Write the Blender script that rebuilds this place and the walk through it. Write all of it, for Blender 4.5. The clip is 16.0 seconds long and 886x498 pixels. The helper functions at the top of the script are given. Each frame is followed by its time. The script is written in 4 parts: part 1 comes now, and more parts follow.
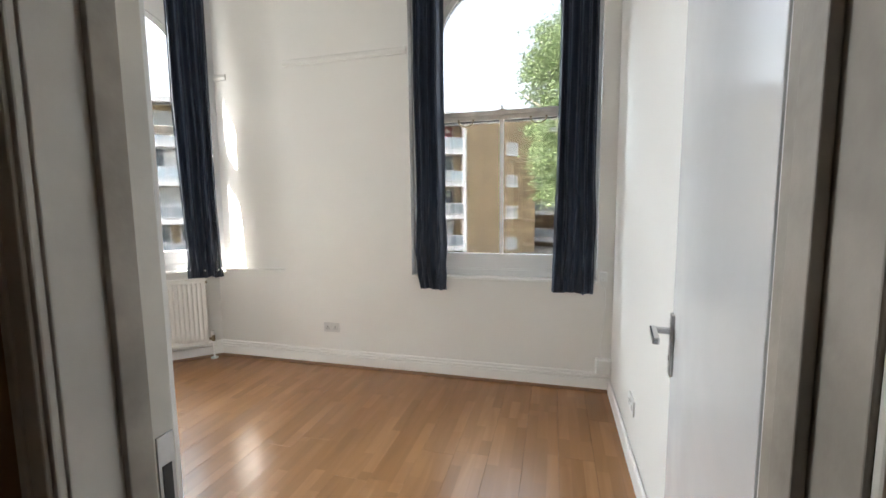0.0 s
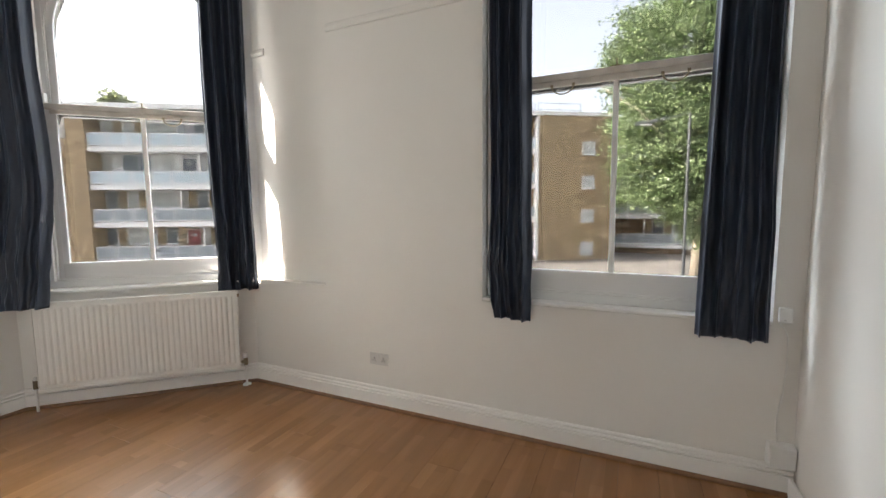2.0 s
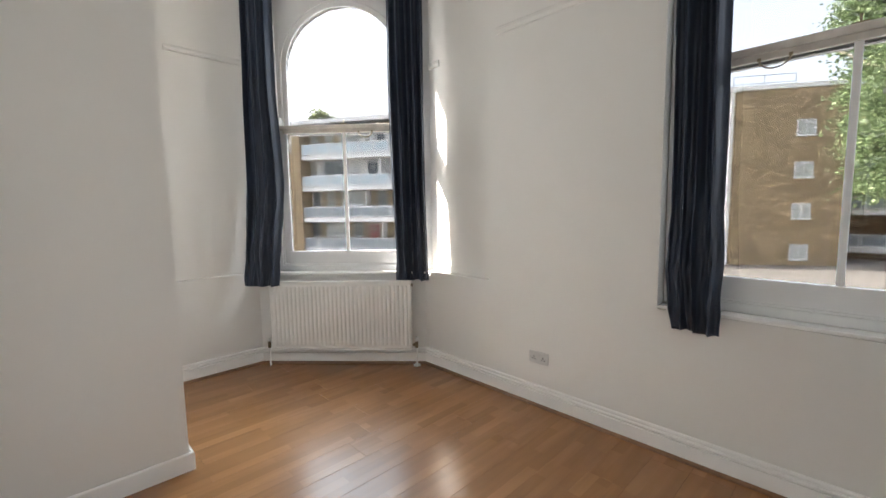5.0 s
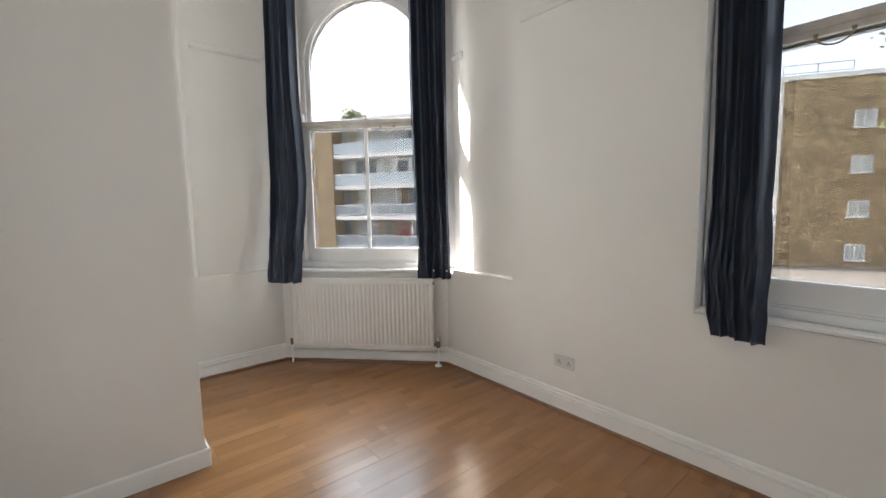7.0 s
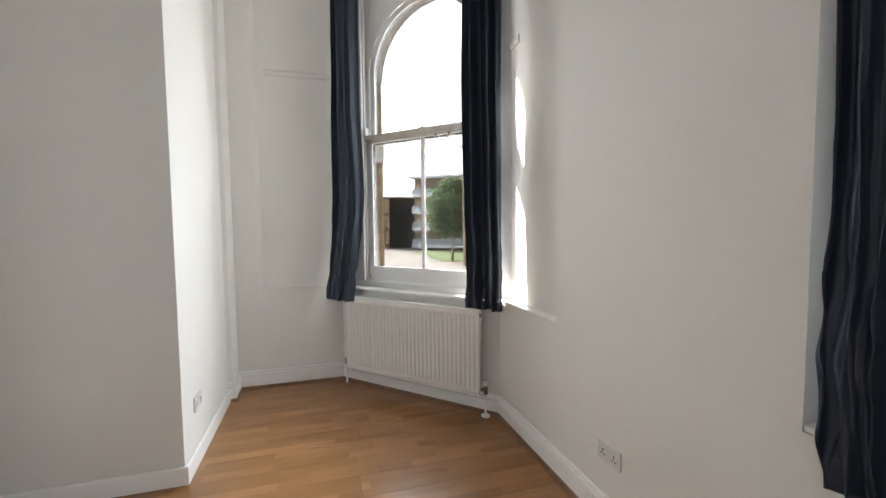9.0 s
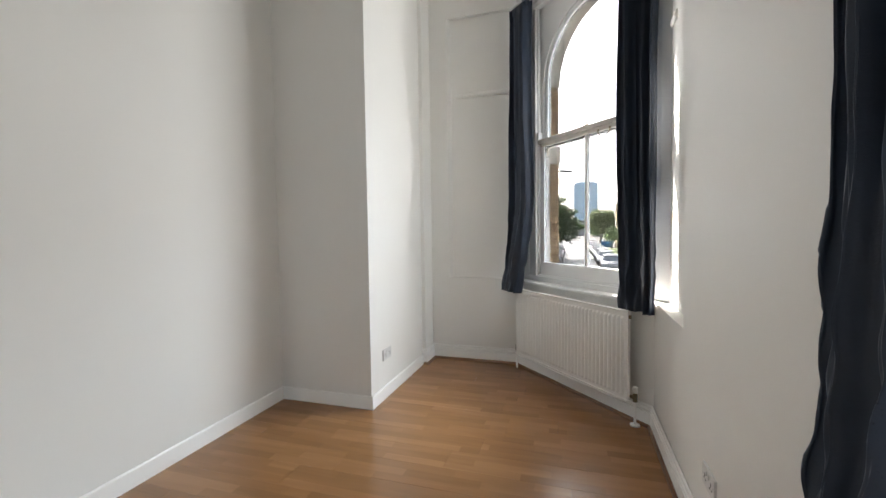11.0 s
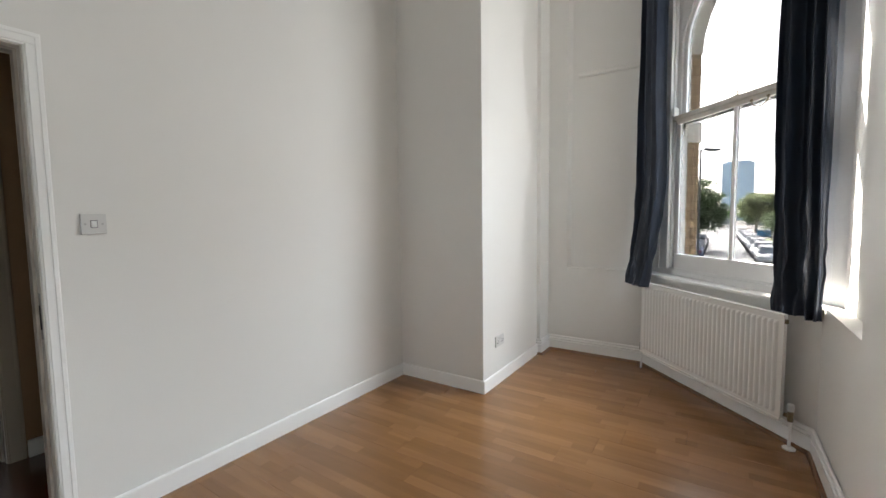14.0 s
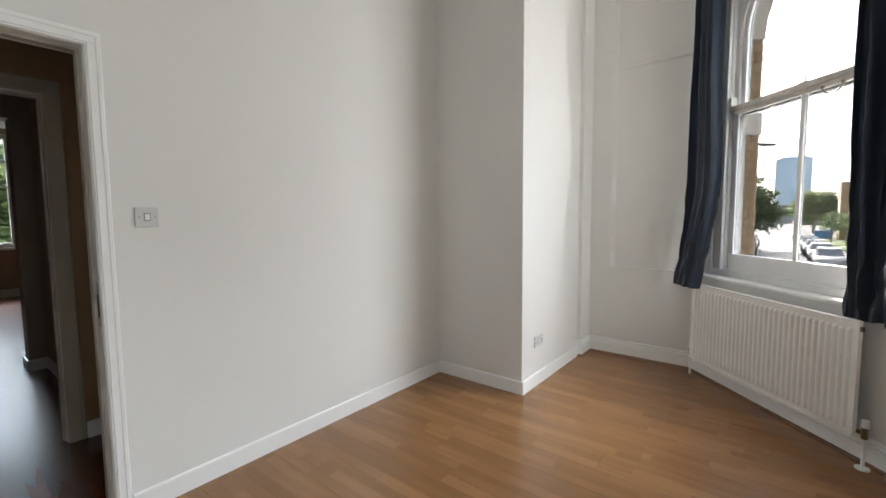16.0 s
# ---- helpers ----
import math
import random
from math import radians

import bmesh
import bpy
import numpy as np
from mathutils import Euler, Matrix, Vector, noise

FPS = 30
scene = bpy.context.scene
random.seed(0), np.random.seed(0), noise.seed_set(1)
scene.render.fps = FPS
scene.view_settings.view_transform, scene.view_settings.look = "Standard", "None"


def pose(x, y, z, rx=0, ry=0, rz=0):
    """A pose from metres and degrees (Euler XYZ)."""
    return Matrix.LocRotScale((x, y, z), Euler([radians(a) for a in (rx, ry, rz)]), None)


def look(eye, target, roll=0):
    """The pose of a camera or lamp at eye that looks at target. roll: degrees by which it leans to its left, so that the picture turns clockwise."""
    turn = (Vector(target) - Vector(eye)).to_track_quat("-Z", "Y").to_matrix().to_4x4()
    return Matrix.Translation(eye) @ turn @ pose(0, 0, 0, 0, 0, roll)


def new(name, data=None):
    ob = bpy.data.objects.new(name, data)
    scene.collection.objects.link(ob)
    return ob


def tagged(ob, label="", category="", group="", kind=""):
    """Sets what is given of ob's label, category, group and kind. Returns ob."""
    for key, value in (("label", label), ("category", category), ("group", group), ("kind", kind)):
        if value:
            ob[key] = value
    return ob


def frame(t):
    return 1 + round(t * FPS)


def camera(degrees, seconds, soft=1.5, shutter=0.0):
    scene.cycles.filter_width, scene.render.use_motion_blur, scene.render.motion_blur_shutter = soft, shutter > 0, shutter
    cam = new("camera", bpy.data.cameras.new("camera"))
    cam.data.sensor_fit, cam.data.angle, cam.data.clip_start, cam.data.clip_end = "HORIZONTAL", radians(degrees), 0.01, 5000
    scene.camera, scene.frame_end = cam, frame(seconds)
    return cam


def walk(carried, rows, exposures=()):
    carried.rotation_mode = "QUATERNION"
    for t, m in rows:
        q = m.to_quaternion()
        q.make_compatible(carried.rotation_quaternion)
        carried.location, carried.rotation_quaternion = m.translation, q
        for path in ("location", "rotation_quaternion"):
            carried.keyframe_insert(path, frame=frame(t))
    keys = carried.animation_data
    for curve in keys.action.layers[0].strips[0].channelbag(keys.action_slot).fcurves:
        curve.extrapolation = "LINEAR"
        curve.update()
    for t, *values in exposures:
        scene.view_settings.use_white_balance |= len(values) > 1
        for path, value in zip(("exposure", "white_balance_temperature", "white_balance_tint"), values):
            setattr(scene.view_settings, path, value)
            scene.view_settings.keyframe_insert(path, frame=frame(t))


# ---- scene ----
cam = camera(93.5, 16.0)
PATH = [
    (0, (0.19, 0.283, 1.424), (-0.324, 2.204, 1.215), -0.6),
    (0.5, (0.138, 0.661, 1.444), (-0.324, 2.595, 1.229), -0.4),
    (1, (0.033, 0.967, 1.453), (-0.481, 2.887, 1.229), -0.6),
    (1.5, (-0.098, 1.098, 1.439), (-0.732, 2.982, 1.218), -0.6),
    (2, (-0.128, 1.127, 1.397), (-0.947, 2.941, 1.206), -0.5),
    (2.5, (-0.144, 1.107, 1.391), (-1.14, 2.832, 1.209), -0.6),
    (3, (-0.149, 1.086, 1.41), (-1.292, 2.715, 1.216), -0.7),
    (3.5, (-0.151, 1.066, 1.403), (-1.406, 2.611, 1.213), -0.7),
    (4, (-0.149, 1.063, 1.41), (-1.481, 2.543, 1.219), -0.8),
    (4.5, (-0.143, 1.076, 1.415), (-1.533, 2.5, 1.219), -0.9),
    (7, (-0.174, 1.209, 1.398), (-1.698, 2.487, 1.191), -1.0),
    (7.5, (-0.243, 1.4, 1.415), (-1.827, 2.605, 1.215), -1.1),
    (8, (-0.302, 1.677, 1.405), (-1.982, 2.747, 1.235), -0.7),
    (10.5, (0.085, 2.995, 1.374), (-1.878, 2.622, 1.283), -1.0),
    (11, (0.102, 3.035, 1.347), (-1.805, 2.439, 1.252), -0.8),
    (11.5, (0.084, 3.069, 1.343), (-1.755, 2.289, 1.239), -0.8),
    (12, (0.092, 3.063, 1.349), (-1.695, 2.173, 1.233), -0.8),
    (12.5, (0.105, 3.053, 1.349), (-1.644, 2.091, 1.227), -0.5),
    (13, (0.095, 3.067, 1.355), (-1.617, 2.043, 1.22), -0.8),
    (13.5, (0.108, 3.054, 1.357), (-1.582, 1.993, 1.214), -0.7),
    (14, (0.089, 3.067, 1.353), (-1.572, 1.964, 1.204), -0.8),
    (14.5, (0.095, 3.064, 1.345), (-1.547, 1.932, 1.195), -0.6),
    (15, (0.084, 3.057, 1.354), (-1.542, 1.903, 1.195), -0.8),
    (15.5, (0.081, 3.051, 1.356), (-1.525, 1.87, 1.192), -0.7),
    (16, (0.069, 3.011, 1.339), (-1.497, 1.776, 1.182), -0.5),
]
walk(cam, [(t, look(eye, target, roll)) for t, eye, target, roll in PATH],
     exposures=[(0, 5.22, 6580, 11), (0.5, 4.62, 7200, 14.5), (1.5, 4.66, 6850, 13), (2.5, 4.80, 6820, 13.5), (3.5, 4.80, 6700, 13), (8, 4.74, 6560, 12.5), (11, 4.55, 6520, 11.5), (12.5, 4.44, 6520, 11.5), (16, 4.54, 6560, 12)])


# ---- world, sun, light ----
SUN_AZ, SUN_EL = radians(204.2), radians(38.0)      # where the sun stands, from +x towards +y
world = bpy.data.worlds.new("sky")
scene.world = world
world.use_nodes = True
wn = world.node_tree.nodes
sky = wn.new("ShaderNodeTexSky")
sky.sky_type, sky.sun_disc = "NISHITA", False
sky.sun_elevation, sky.sun_rotation = SUN_EL, radians(90) - SUN_AZ
sky.air_density, sky.dust_density, sky.ozone_density = 1.0, 5.0, 1.0
veil = wn.new("ShaderNodeHueSaturation")         # thin high cloud pales the blue
veil.inputs["Saturation"].default_value, veil.inputs["Value"].default_value = 0.42, 0.9
world.node_tree.links.new(sky.outputs[0], veil.inputs["Color"])
world.node_tree.links.new(veil.outputs[0], wn["Background"].inputs[0])
wn["Background"].inputs[1].default_value = 0.15
sun = new("sun", bpy.data.lights.new("sun", "SUN"))
sun.data.energy, sun.data.angle, sun.data.color = 3.0, radians(0.6), (1.0, 0.95, 0.87)
sun_dir = Vector((math.cos(SUN_AZ) * math.cos(SUN_EL), math.sin(SUN_AZ) * math.cos(SUN_EL), math.sin(SUN_EL)))
sun.matrix_world = look(sun_dir * 60, (0, 0, 0))


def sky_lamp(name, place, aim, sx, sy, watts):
    """Added lamp, stands in for the bright upper sky each window opening lets in."""
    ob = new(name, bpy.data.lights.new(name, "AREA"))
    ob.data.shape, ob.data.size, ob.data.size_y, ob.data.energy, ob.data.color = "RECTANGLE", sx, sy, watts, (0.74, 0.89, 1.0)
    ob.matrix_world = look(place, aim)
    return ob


def opening_lamp(name, place, yaw, tilt, watts, colour):
    """Lamp added in a window opening for sky and sunlit street; yaw points into the room, tilt upwards."""
    ob = new(name, bpy.data.lights.new(name, "AREA"))
    ob.data.shape, ob.data.size, ob.data.size_y, ob.data.energy, ob.data.color = "RECTANGLE", 1.08, 2.25, watts, colour
    d = Vector((math.cos(yaw) * math.cos(tilt), math.sin(yaw) * math.cos(tilt), math.sin(tilt)))
    ob.matrix_world = look(place, Vector(place) + d)
    return ob


# unseen lamps outside and in the openings, added to brighten the room
sky_lamp("sky_fill_bay", (-9.6, 9.4, 9.8), (-3.40, 3.1, 1.9), 7.0, 4.0, 112)
# extra lamp that brightens the bay's right-hand reveal
sky_lamp("sky_fill_bay_west", (-10.5, 5.6, 4.6), (-3.40, 3.1, 1.9), 2.6, 4.0, 36)
sky_lamp("sky_fill_north", (-0.226, 11.0, 9.2), (-0.2, 3.6, 1.9), 7.0, 4.0, 42)
opening_lamp("daylight_fill_bay", (-3.571, 3.200, 1.98), radians(-46.9), 0.0, 2.5, (0.93, 0.97, 0.98))
opening_lamp("daylight_fill_north", (-0.226, 3.768, 1.98), radians(-90), 0.0, 0.64, (0.93, 0.97, 0.98))
# extra lamp behind window 3, added for sheen on the hall floor
sky_lamp("sky_fill_back_room", (-0.9, -10.5, 4.6), (-0.6, -7.5, 1.8), 2.0, 2.0, 80)


# ---- materials ----
def shade(name, colour, rough=0.6, vary=0.08, scale=3.0, fine=60.0, bump=0.1, metal=0.0, spec=0.5, tint=None, obj=True):
    """Painted or plain surface: cloudy variation, fine grain, slight relief."""
    m = bpy.data.materials.new(name)
    m.use_nodes = True
    nt, b = m.node_tree, m.node_tree.nodes["Principled BSDF"]
    N, Lk = nt.nodes.new, nt.links.new
    tc = N("ShaderNodeTexCoord")
    src = tc.outputs["Object"]
    n1, n2 = N("ShaderNodeTexNoise"), N("ShaderNodeTexNoise")
    n1.inputs["Scale"].default_value, n1.inputs["Detail"].default_value = scale, 4
    n2.inputs["Scale"].default_value, n2.inputs["Detail"].default_value = fine, 3
    Lk(src, n1.inputs["Vector"]), Lk(src, n2.inputs["Vector"])
    mix = N("ShaderNodeMix"); mix.data_type = "RGBA"
    dark = tint or tuple(c * (1 - vary * 2) for c in colour)
    mix.inputs["A"].default_value, mix.inputs["B"].default_value = (*dark, 1), (*colour, 1)
    ramp = N("ShaderNodeMapRange"); ramp.inputs["From Min"].default_value, ramp.inputs["From Max"].default_value = 0.3, 0.65
    Lk(n1.outputs["Fac"], ramp.inputs["Value"]), Lk(ramp.outputs[0], mix.inputs["Factor"])
    Lk(mix.outputs["Result"], b.inputs["Base Color"])
    b.inputs["Specular IOR Level"].default_value = 0.36
    r2 = N("ShaderNodeMapRange"); r2.inputs["To Min"].default_value, r2.inputs["To Max"].default_value = max(rough - 0.08, 0.02), min(rough + 0.08, 1)
    Lk(n2.outputs["Fac"], r2.inputs["Value"]), Lk(r2.outputs[0], b.inputs["Roughness"])
    if bump:
        bp = N("ShaderNodeBump"); bp.inputs["Strength"].default_value, bp.inputs["Distance"].default_value = bump, 0.004
        Lk(n2.outputs["Fac"], bp.inputs["Height"]), Lk(bp.outputs[0], b.inputs["Normal"])
    b.inputs["Metallic"].default_value, b.inputs["Specular IOR Level"].default_value = metal, spec
    return m


def brickwork(name, c1, c2, mortar, bw=0.225, bh=0.075, rough=0.9, axis=("x", "z")):
    """Brick courses at real size for far facades; the mesh's own axes give length and height."""
    m = bpy.data.materials.new(name)
    m.use_nodes = True
    nt, b = m.node_tree, m.node_tree.nodes["Principled BSDF"]
    N, Lk = nt.nodes.new, nt.links.new
    tc, sp, cb = N("ShaderNodeTexCoord"), N("ShaderNodeSeparateXYZ"), N("ShaderNodeCombineXYZ")
    Lk(tc.outputs["Object"], sp.inputs[0])
    ad = N("ShaderNodeMath"); Lk(sp.outputs["X"], ad.inputs[0]), Lk(sp.outputs["Y"], ad.inputs[1])
    Lk(ad.outputs[0], cb.inputs["X"]), Lk(sp.outputs["Z"], cb.inputs["Y"])
    br = N("ShaderNodeTexBrick")
    br.inputs["Scale"].default_value = 1.0
    br.inputs["Brick Width"].default_value, br.inputs["Row Height"].default_value, br.inputs["Mortar Size"].default_value = bw, bh, 0.008
    br.inputs["Color1"].default_value, br.inputs["Color2"].default_value, br.inputs["Mortar"].default_value = (*c1, 1), (*c2, 1), (*mortar, 1)
    Lk(cb.outputs[0], br.inputs["Vector"])
    ns = N("ShaderNodeTexNoise"); ns.inputs["Scale"].default_value, ns.inputs["Detail"].default_value = 5.5, 6
    Lk(tc.outputs["Object"], ns.inputs["Vector"])
    mul = N("ShaderNodeMix"); mul.data_type, mul.blend_type = "RGBA", "MULTIPLY"
    mul.inputs["Factor"].default_value = 0.8
    cr = N("ShaderNodeMapRange"); cr.inputs["From Min"].default_value, cr.inputs["From Max"].default_value = 0.3, 0.7
    cr.inputs["To Min"].default_value, cr.inputs["To Max"].default_value = 0.7, 1.15
    Lk(ns.outputs["Fac"], cr.inputs["Value"])
    ns2, cr2, m2 = N("ShaderNodeTexBrick"), N("ShaderNodeMapRange"), N("ShaderNodeMath")
    ns2.offset = 0.41                                          # odd dark and pale bricks lie together in short runs
    ns2.inputs["Scale"].default_value, ns2.inputs["Mortar Size"].default_value = 1.0, 0.0
    ns2.inputs["Brick Width"].default_value, ns2.inputs["Row Height"].default_value = bw * 1.9, bh * 2
    ns2.inputs["Color1"].default_value, ns2.inputs["Color2"].default_value = (0, 0, 0, 1), (1, 1, 1, 1)
    Lk(cb.outputs[0], ns2.inputs["Vector"])
    cr2.inputs["To Min"].default_value, cr2.inputs["To Max"].default_value = 0.55, 1.25
    m2.operation = "MULTIPLY"
    Lk(ns2.outputs["Color"], cr2.inputs["Value"]), Lk(cr.outputs[0], m2.inputs[0]), Lk(cr2.outputs[0], m2.inputs[1])
    Lk(br.outputs["Color"], mul.inputs["A"]), Lk(m2.outputs[0], mul.inputs["B"])
    Lk(mul.outputs["Result"], b.inputs["Base Color"])
    b.inputs["Roughness"].default_value = rough
    bp = N("ShaderNodeBump"); bp.inputs["Strength"].default_value, bp.inputs["Distance"].default_value = 0.1, 0.004
    Lk(br.outputs["Fac"], bp.inputs["Height"]); bp.invert = True
    Lk(bp.outputs[0], b.inputs["Normal"])
    return m


def laminate(name, lo, mid, hi, rough=0.22):
    """Three-strip laminate: strips about 65 mm wide with end joints, grain along the board's y."""
    m = bpy.data.materials.new(name)
    m.use_nodes = True
    nt, b = m.node_tree, m.node_tree.nodes["Principled BSDF"]
    N, Lk = nt.nodes.new, nt.links.new
    tc, info = N("ShaderNodeTexCoord"), N("ShaderNodeObjectInfo")
    sp, cb = N("ShaderNodeSeparateXYZ"), N("ShaderNodeCombineXYZ")
    off = N("ShaderNodeMath"); off.operation = "MULTIPLY_ADD"; off.inputs[1].default_value = 7.31
    Lk(info.outputs["Random"], off.inputs[0])
    Lk(tc.outputs["Object"], sp.inputs[0])
    Lk(sp.outputs["Y"], off.inputs[2])
    Lk(off.outputs[0], cb.inputs["X"]), Lk(sp.outputs["X"], cb.inputs["Y"])
    br = N("ShaderNodeTexBrick")
    br.offset, br.offset_frequency, br.squash = 0.37, 2, 1.0
    br.inputs["Scale"].default_value, br.inputs["Bias"].default_value = 1.0, 0.0
    br.inputs["Brick Width"].default_value, br.inputs["Row Height"].default_value = 0.43, 0.065
    br.inputs["Mortar Size"].default_value = 0.0006
    br.inputs["Color1"].default_value, br.inputs["Color2"].default_value = (0, 0, 0, 1), (1, 1, 1, 1)
    br.inputs["Mortar"].default_value = (0.25, 0.25, 0.25, 1)
    Lk(cb.outputs[0], br.inputs["Vector"])
    st = N("ShaderNodeMapping"); st.inputs["Scale"].default_value = (9, 0.9, 1)
    seed = N("ShaderNodeCombineXYZ"); Lk(info.outputs["Random"], seed.inputs["Z"])
    sc = N("ShaderNodeVectorMath"); sc.operation = "SCALE"; sc.inputs["Scale"].default_value = 40.0
    Lk(seed.outputs[0], sc.inputs[0]); va = N("ShaderNodeVectorMath"); va.operation = "ADD"
    Lk(tc.outputs["Object"], va.inputs[0]), Lk(sc.outputs[0], va.inputs[1]), Lk(va.outputs[0], st.inputs["Vector"])
    g1 = N("ShaderNodeTexNoise"); g1.inputs["Scale"].default_value, g1.inputs["Detail"].default_value, g1.inputs["Distortion"].default_value = 1.6, 5, 0.8
    Lk(st.outputs[0], g1.inputs["Vector"])
    a1 = N("ShaderNodeMath"); a1.operation = "MULTIPLY_ADD"; a1.inputs[1].default_value, a1.inputs[2].default_value = 0.27, 0.185
    Lk(br.outputs["Color"], a1.inputs[0])
    a2 = N("ShaderNodeMath"); a2.operation = "MULTIPLY_ADD"; a2.inputs[1].default_value = 0.46
    Lk(g1.outputs["Fac"], a2.inputs[0]), Lk(a1.outputs[0], a2.inputs[2])
    ramp = N("ShaderNodeValToRGB")
    e = ramp.color_ramp.elements
    e[0].position, e[0].color, e[1].position, e[1].color = 0.12, (*lo, 1), 0.98, (*hi, 1)
    k = e.new(0.55); k.color = (*mid, 1)
    Lk(a2.outputs[0], ramp.inputs["Fac"]), Lk(ramp.outputs["Color"], b.inputs["Base Color"])
    b.inputs["Specular IOR Level"].default_value = 0.7
    r2 = N("ShaderNodeMapRange"); r2.inputs["To Min"].default_value, r2.inputs["To Max"].default_value = rough + 0.0, rough + 0.05
    Lk(g1.outputs["Fac"], r2.inputs["Value"]), Lk(r2.outputs[0], b.inputs["Roughness"])
    bp = N("ShaderNodeBump"); bp.inputs["Strength"].default_value, bp.inputs["Distance"].default_value = 0.05, 0.0006
    Lk(g1.outputs["Fac"], bp.inputs["Height"]), Lk(bp.outputs[0], b.inputs["Normal"])
    return m


# the tint is put in only to dim the bright view outside
def pane_glass(name, tint=(0.335, 0.341, 0.345)):
    m = bpy.data.materials.new(name)
    m.use_nodes = True
    nt = m.node_tree
    nt.nodes.remove(nt.nodes["Principled BSDF"])
    N, Lk = nt.nodes.new, nt.links.new
    tr, gl, mx, fr = N("ShaderNodeBsdfTransparent"), N("ShaderNodeBsdfGlossy"), N("ShaderNodeMixShader"), N("ShaderNodeLayerWeight")
    tr.inputs["Color"].default_value = (*tint, 1)
    gl.inputs["Roughness"].default_value = 0.02
    fr.inputs["Blend"].default_value = 0.5
    p5, ma = N("ShaderNodeMath"), N("ShaderNodeMath")
    p5.operation, ma.operation = "POWER", "MULTIPLY_ADD"
    p5.inputs[1].default_value, ma.inputs[1].default_value, ma.inputs[2].default_value = 5.0, 0.5, 0.03
    Lk(fr.outputs["Facing"], p5.inputs[0]), Lk(p5.outputs[0], ma.inputs[0])
    Lk(ma.outputs[0], mx.inputs[0]), Lk(tr.outputs[0], mx.inputs[1]), Lk(gl.outputs[0], mx.inputs[2])
    Lk(mx.outputs[0], nt.nodes["Material Output"].inputs["Surface"])
    return m


def leafy(name, c1, c2):
    m = bpy.data.materials.new(name)
    m.use_nodes = True
    nt, b = m.node_tree, m.node_tree.nodes["Principled BSDF"]
    N, Lk = nt.nodes.new, nt.links.new
    g, mix = N("ShaderNodeNewGeometry"), N("ShaderNodeMix")
    mix.data_type = "RGBA"
    mix.inputs["A"].default_value, mix.inputs["B"].default_value = (*c1, 1), (*c2, 1)
    Lk(g.outputs["Random Per Island"], mix.inputs["Factor"]), Lk(mix.outputs["Result"], b.inputs["Base Color"])
    b.inputs["Roughness"].default_value = 0.55
    tl, ms = N("ShaderNodeBsdfTranslucent"), N("ShaderNodeMixShader")
    Lk(mix.outputs["Result"], tl.inputs["Color"]); ms.inputs[0].default_value = 0.35
    Lk(b.outputs[0], ms.inputs[1]), Lk(tl.outputs[0], ms.inputs[2])
    Lk(ms.outputs[0], nt.nodes["Material Output"].inputs["Surface"])
    return m


M_WALL = shade("white_wall_paint", (0.775, 0.758, 0.722), 0.6, 0.015, 0.9, 110, 0.06)
M_CEIL = shade("ceiling_paint", (0.80, 0.79, 0.77), 0.8, 0.02)
M_GLOSS = shade("white_gloss_paint", (0.88, 0.87, 0.845), 0.34, 0.01, 1.5, 6, 0.0)
M_DOOR = shade("white_door_paint", (0.72, 0.72, 0.72), 0.17, 0.01, 1.5, 5, 0.0)
M_SASH = shade("sash_paint", (0.78, 0.78, 0.77), 0.38, 0.02, 4, 12, 0.03)
M_RAIL = shade("weathered_cream_paint", (0.62, 0.58, 0.52), 0.45, 0.10, 12, 80, 0.2)
M_RAD = shade("radiator_enamel", (0.80, 0.785, 0.75), 0.32, 0.02, 3, 40, 0.02)
M_PLASTIC = shade("white_plastic", (0.78, 0.78, 0.76), 0.35, 0.01, 5, 60, 0.0)
M_GREYPL = shade("faded_grey_plastic", (0.62, 0.61, 0.59), 0.4, 0.02, 5, 60, 0.0)
M_SLOT = shade("dark_slot", (0.03, 0.03, 0.03), 0.6, 0.02, 5, 60, 0.0)
M_CHROME = shade("chrome", (0.55, 0.55, 0.56), 0.18, 0.05, 10, 60, 0.0, metal=1.0)
M_STEEL = shade("satin_steel", (0.42, 0.41, 0.40), 0.35, 0.05, 10, 60, 0.0, metal=1.0)
M_BRASS = shade("dull_brass", (0.25, 0.20, 0.13), 0.4, 0.08, 20, 60, 0.0, metal=1.0)
M_BEAD = shade("brown_bead", (0.20, 0.095, 0.04), 0.35, 0.15, 30, 90, 0.05)
M_CURTAIN = shade("charcoal_curtain", (0.020, 0.030, 0.052), 0.40, 0.15, 5, 260, 0.15, spec=0.45)
bsdf = M_CURTAIN.node_tree.nodes["Principled BSDF"]
bsdf.inputs["Sheen Weight"].default_value, bsdf.inputs["Sheen Roughness"].default_value = 0.25, 0.4
bsdf.inputs["Sheen Tint"].default_value = (0.55, 0.7, 1.0, 1)


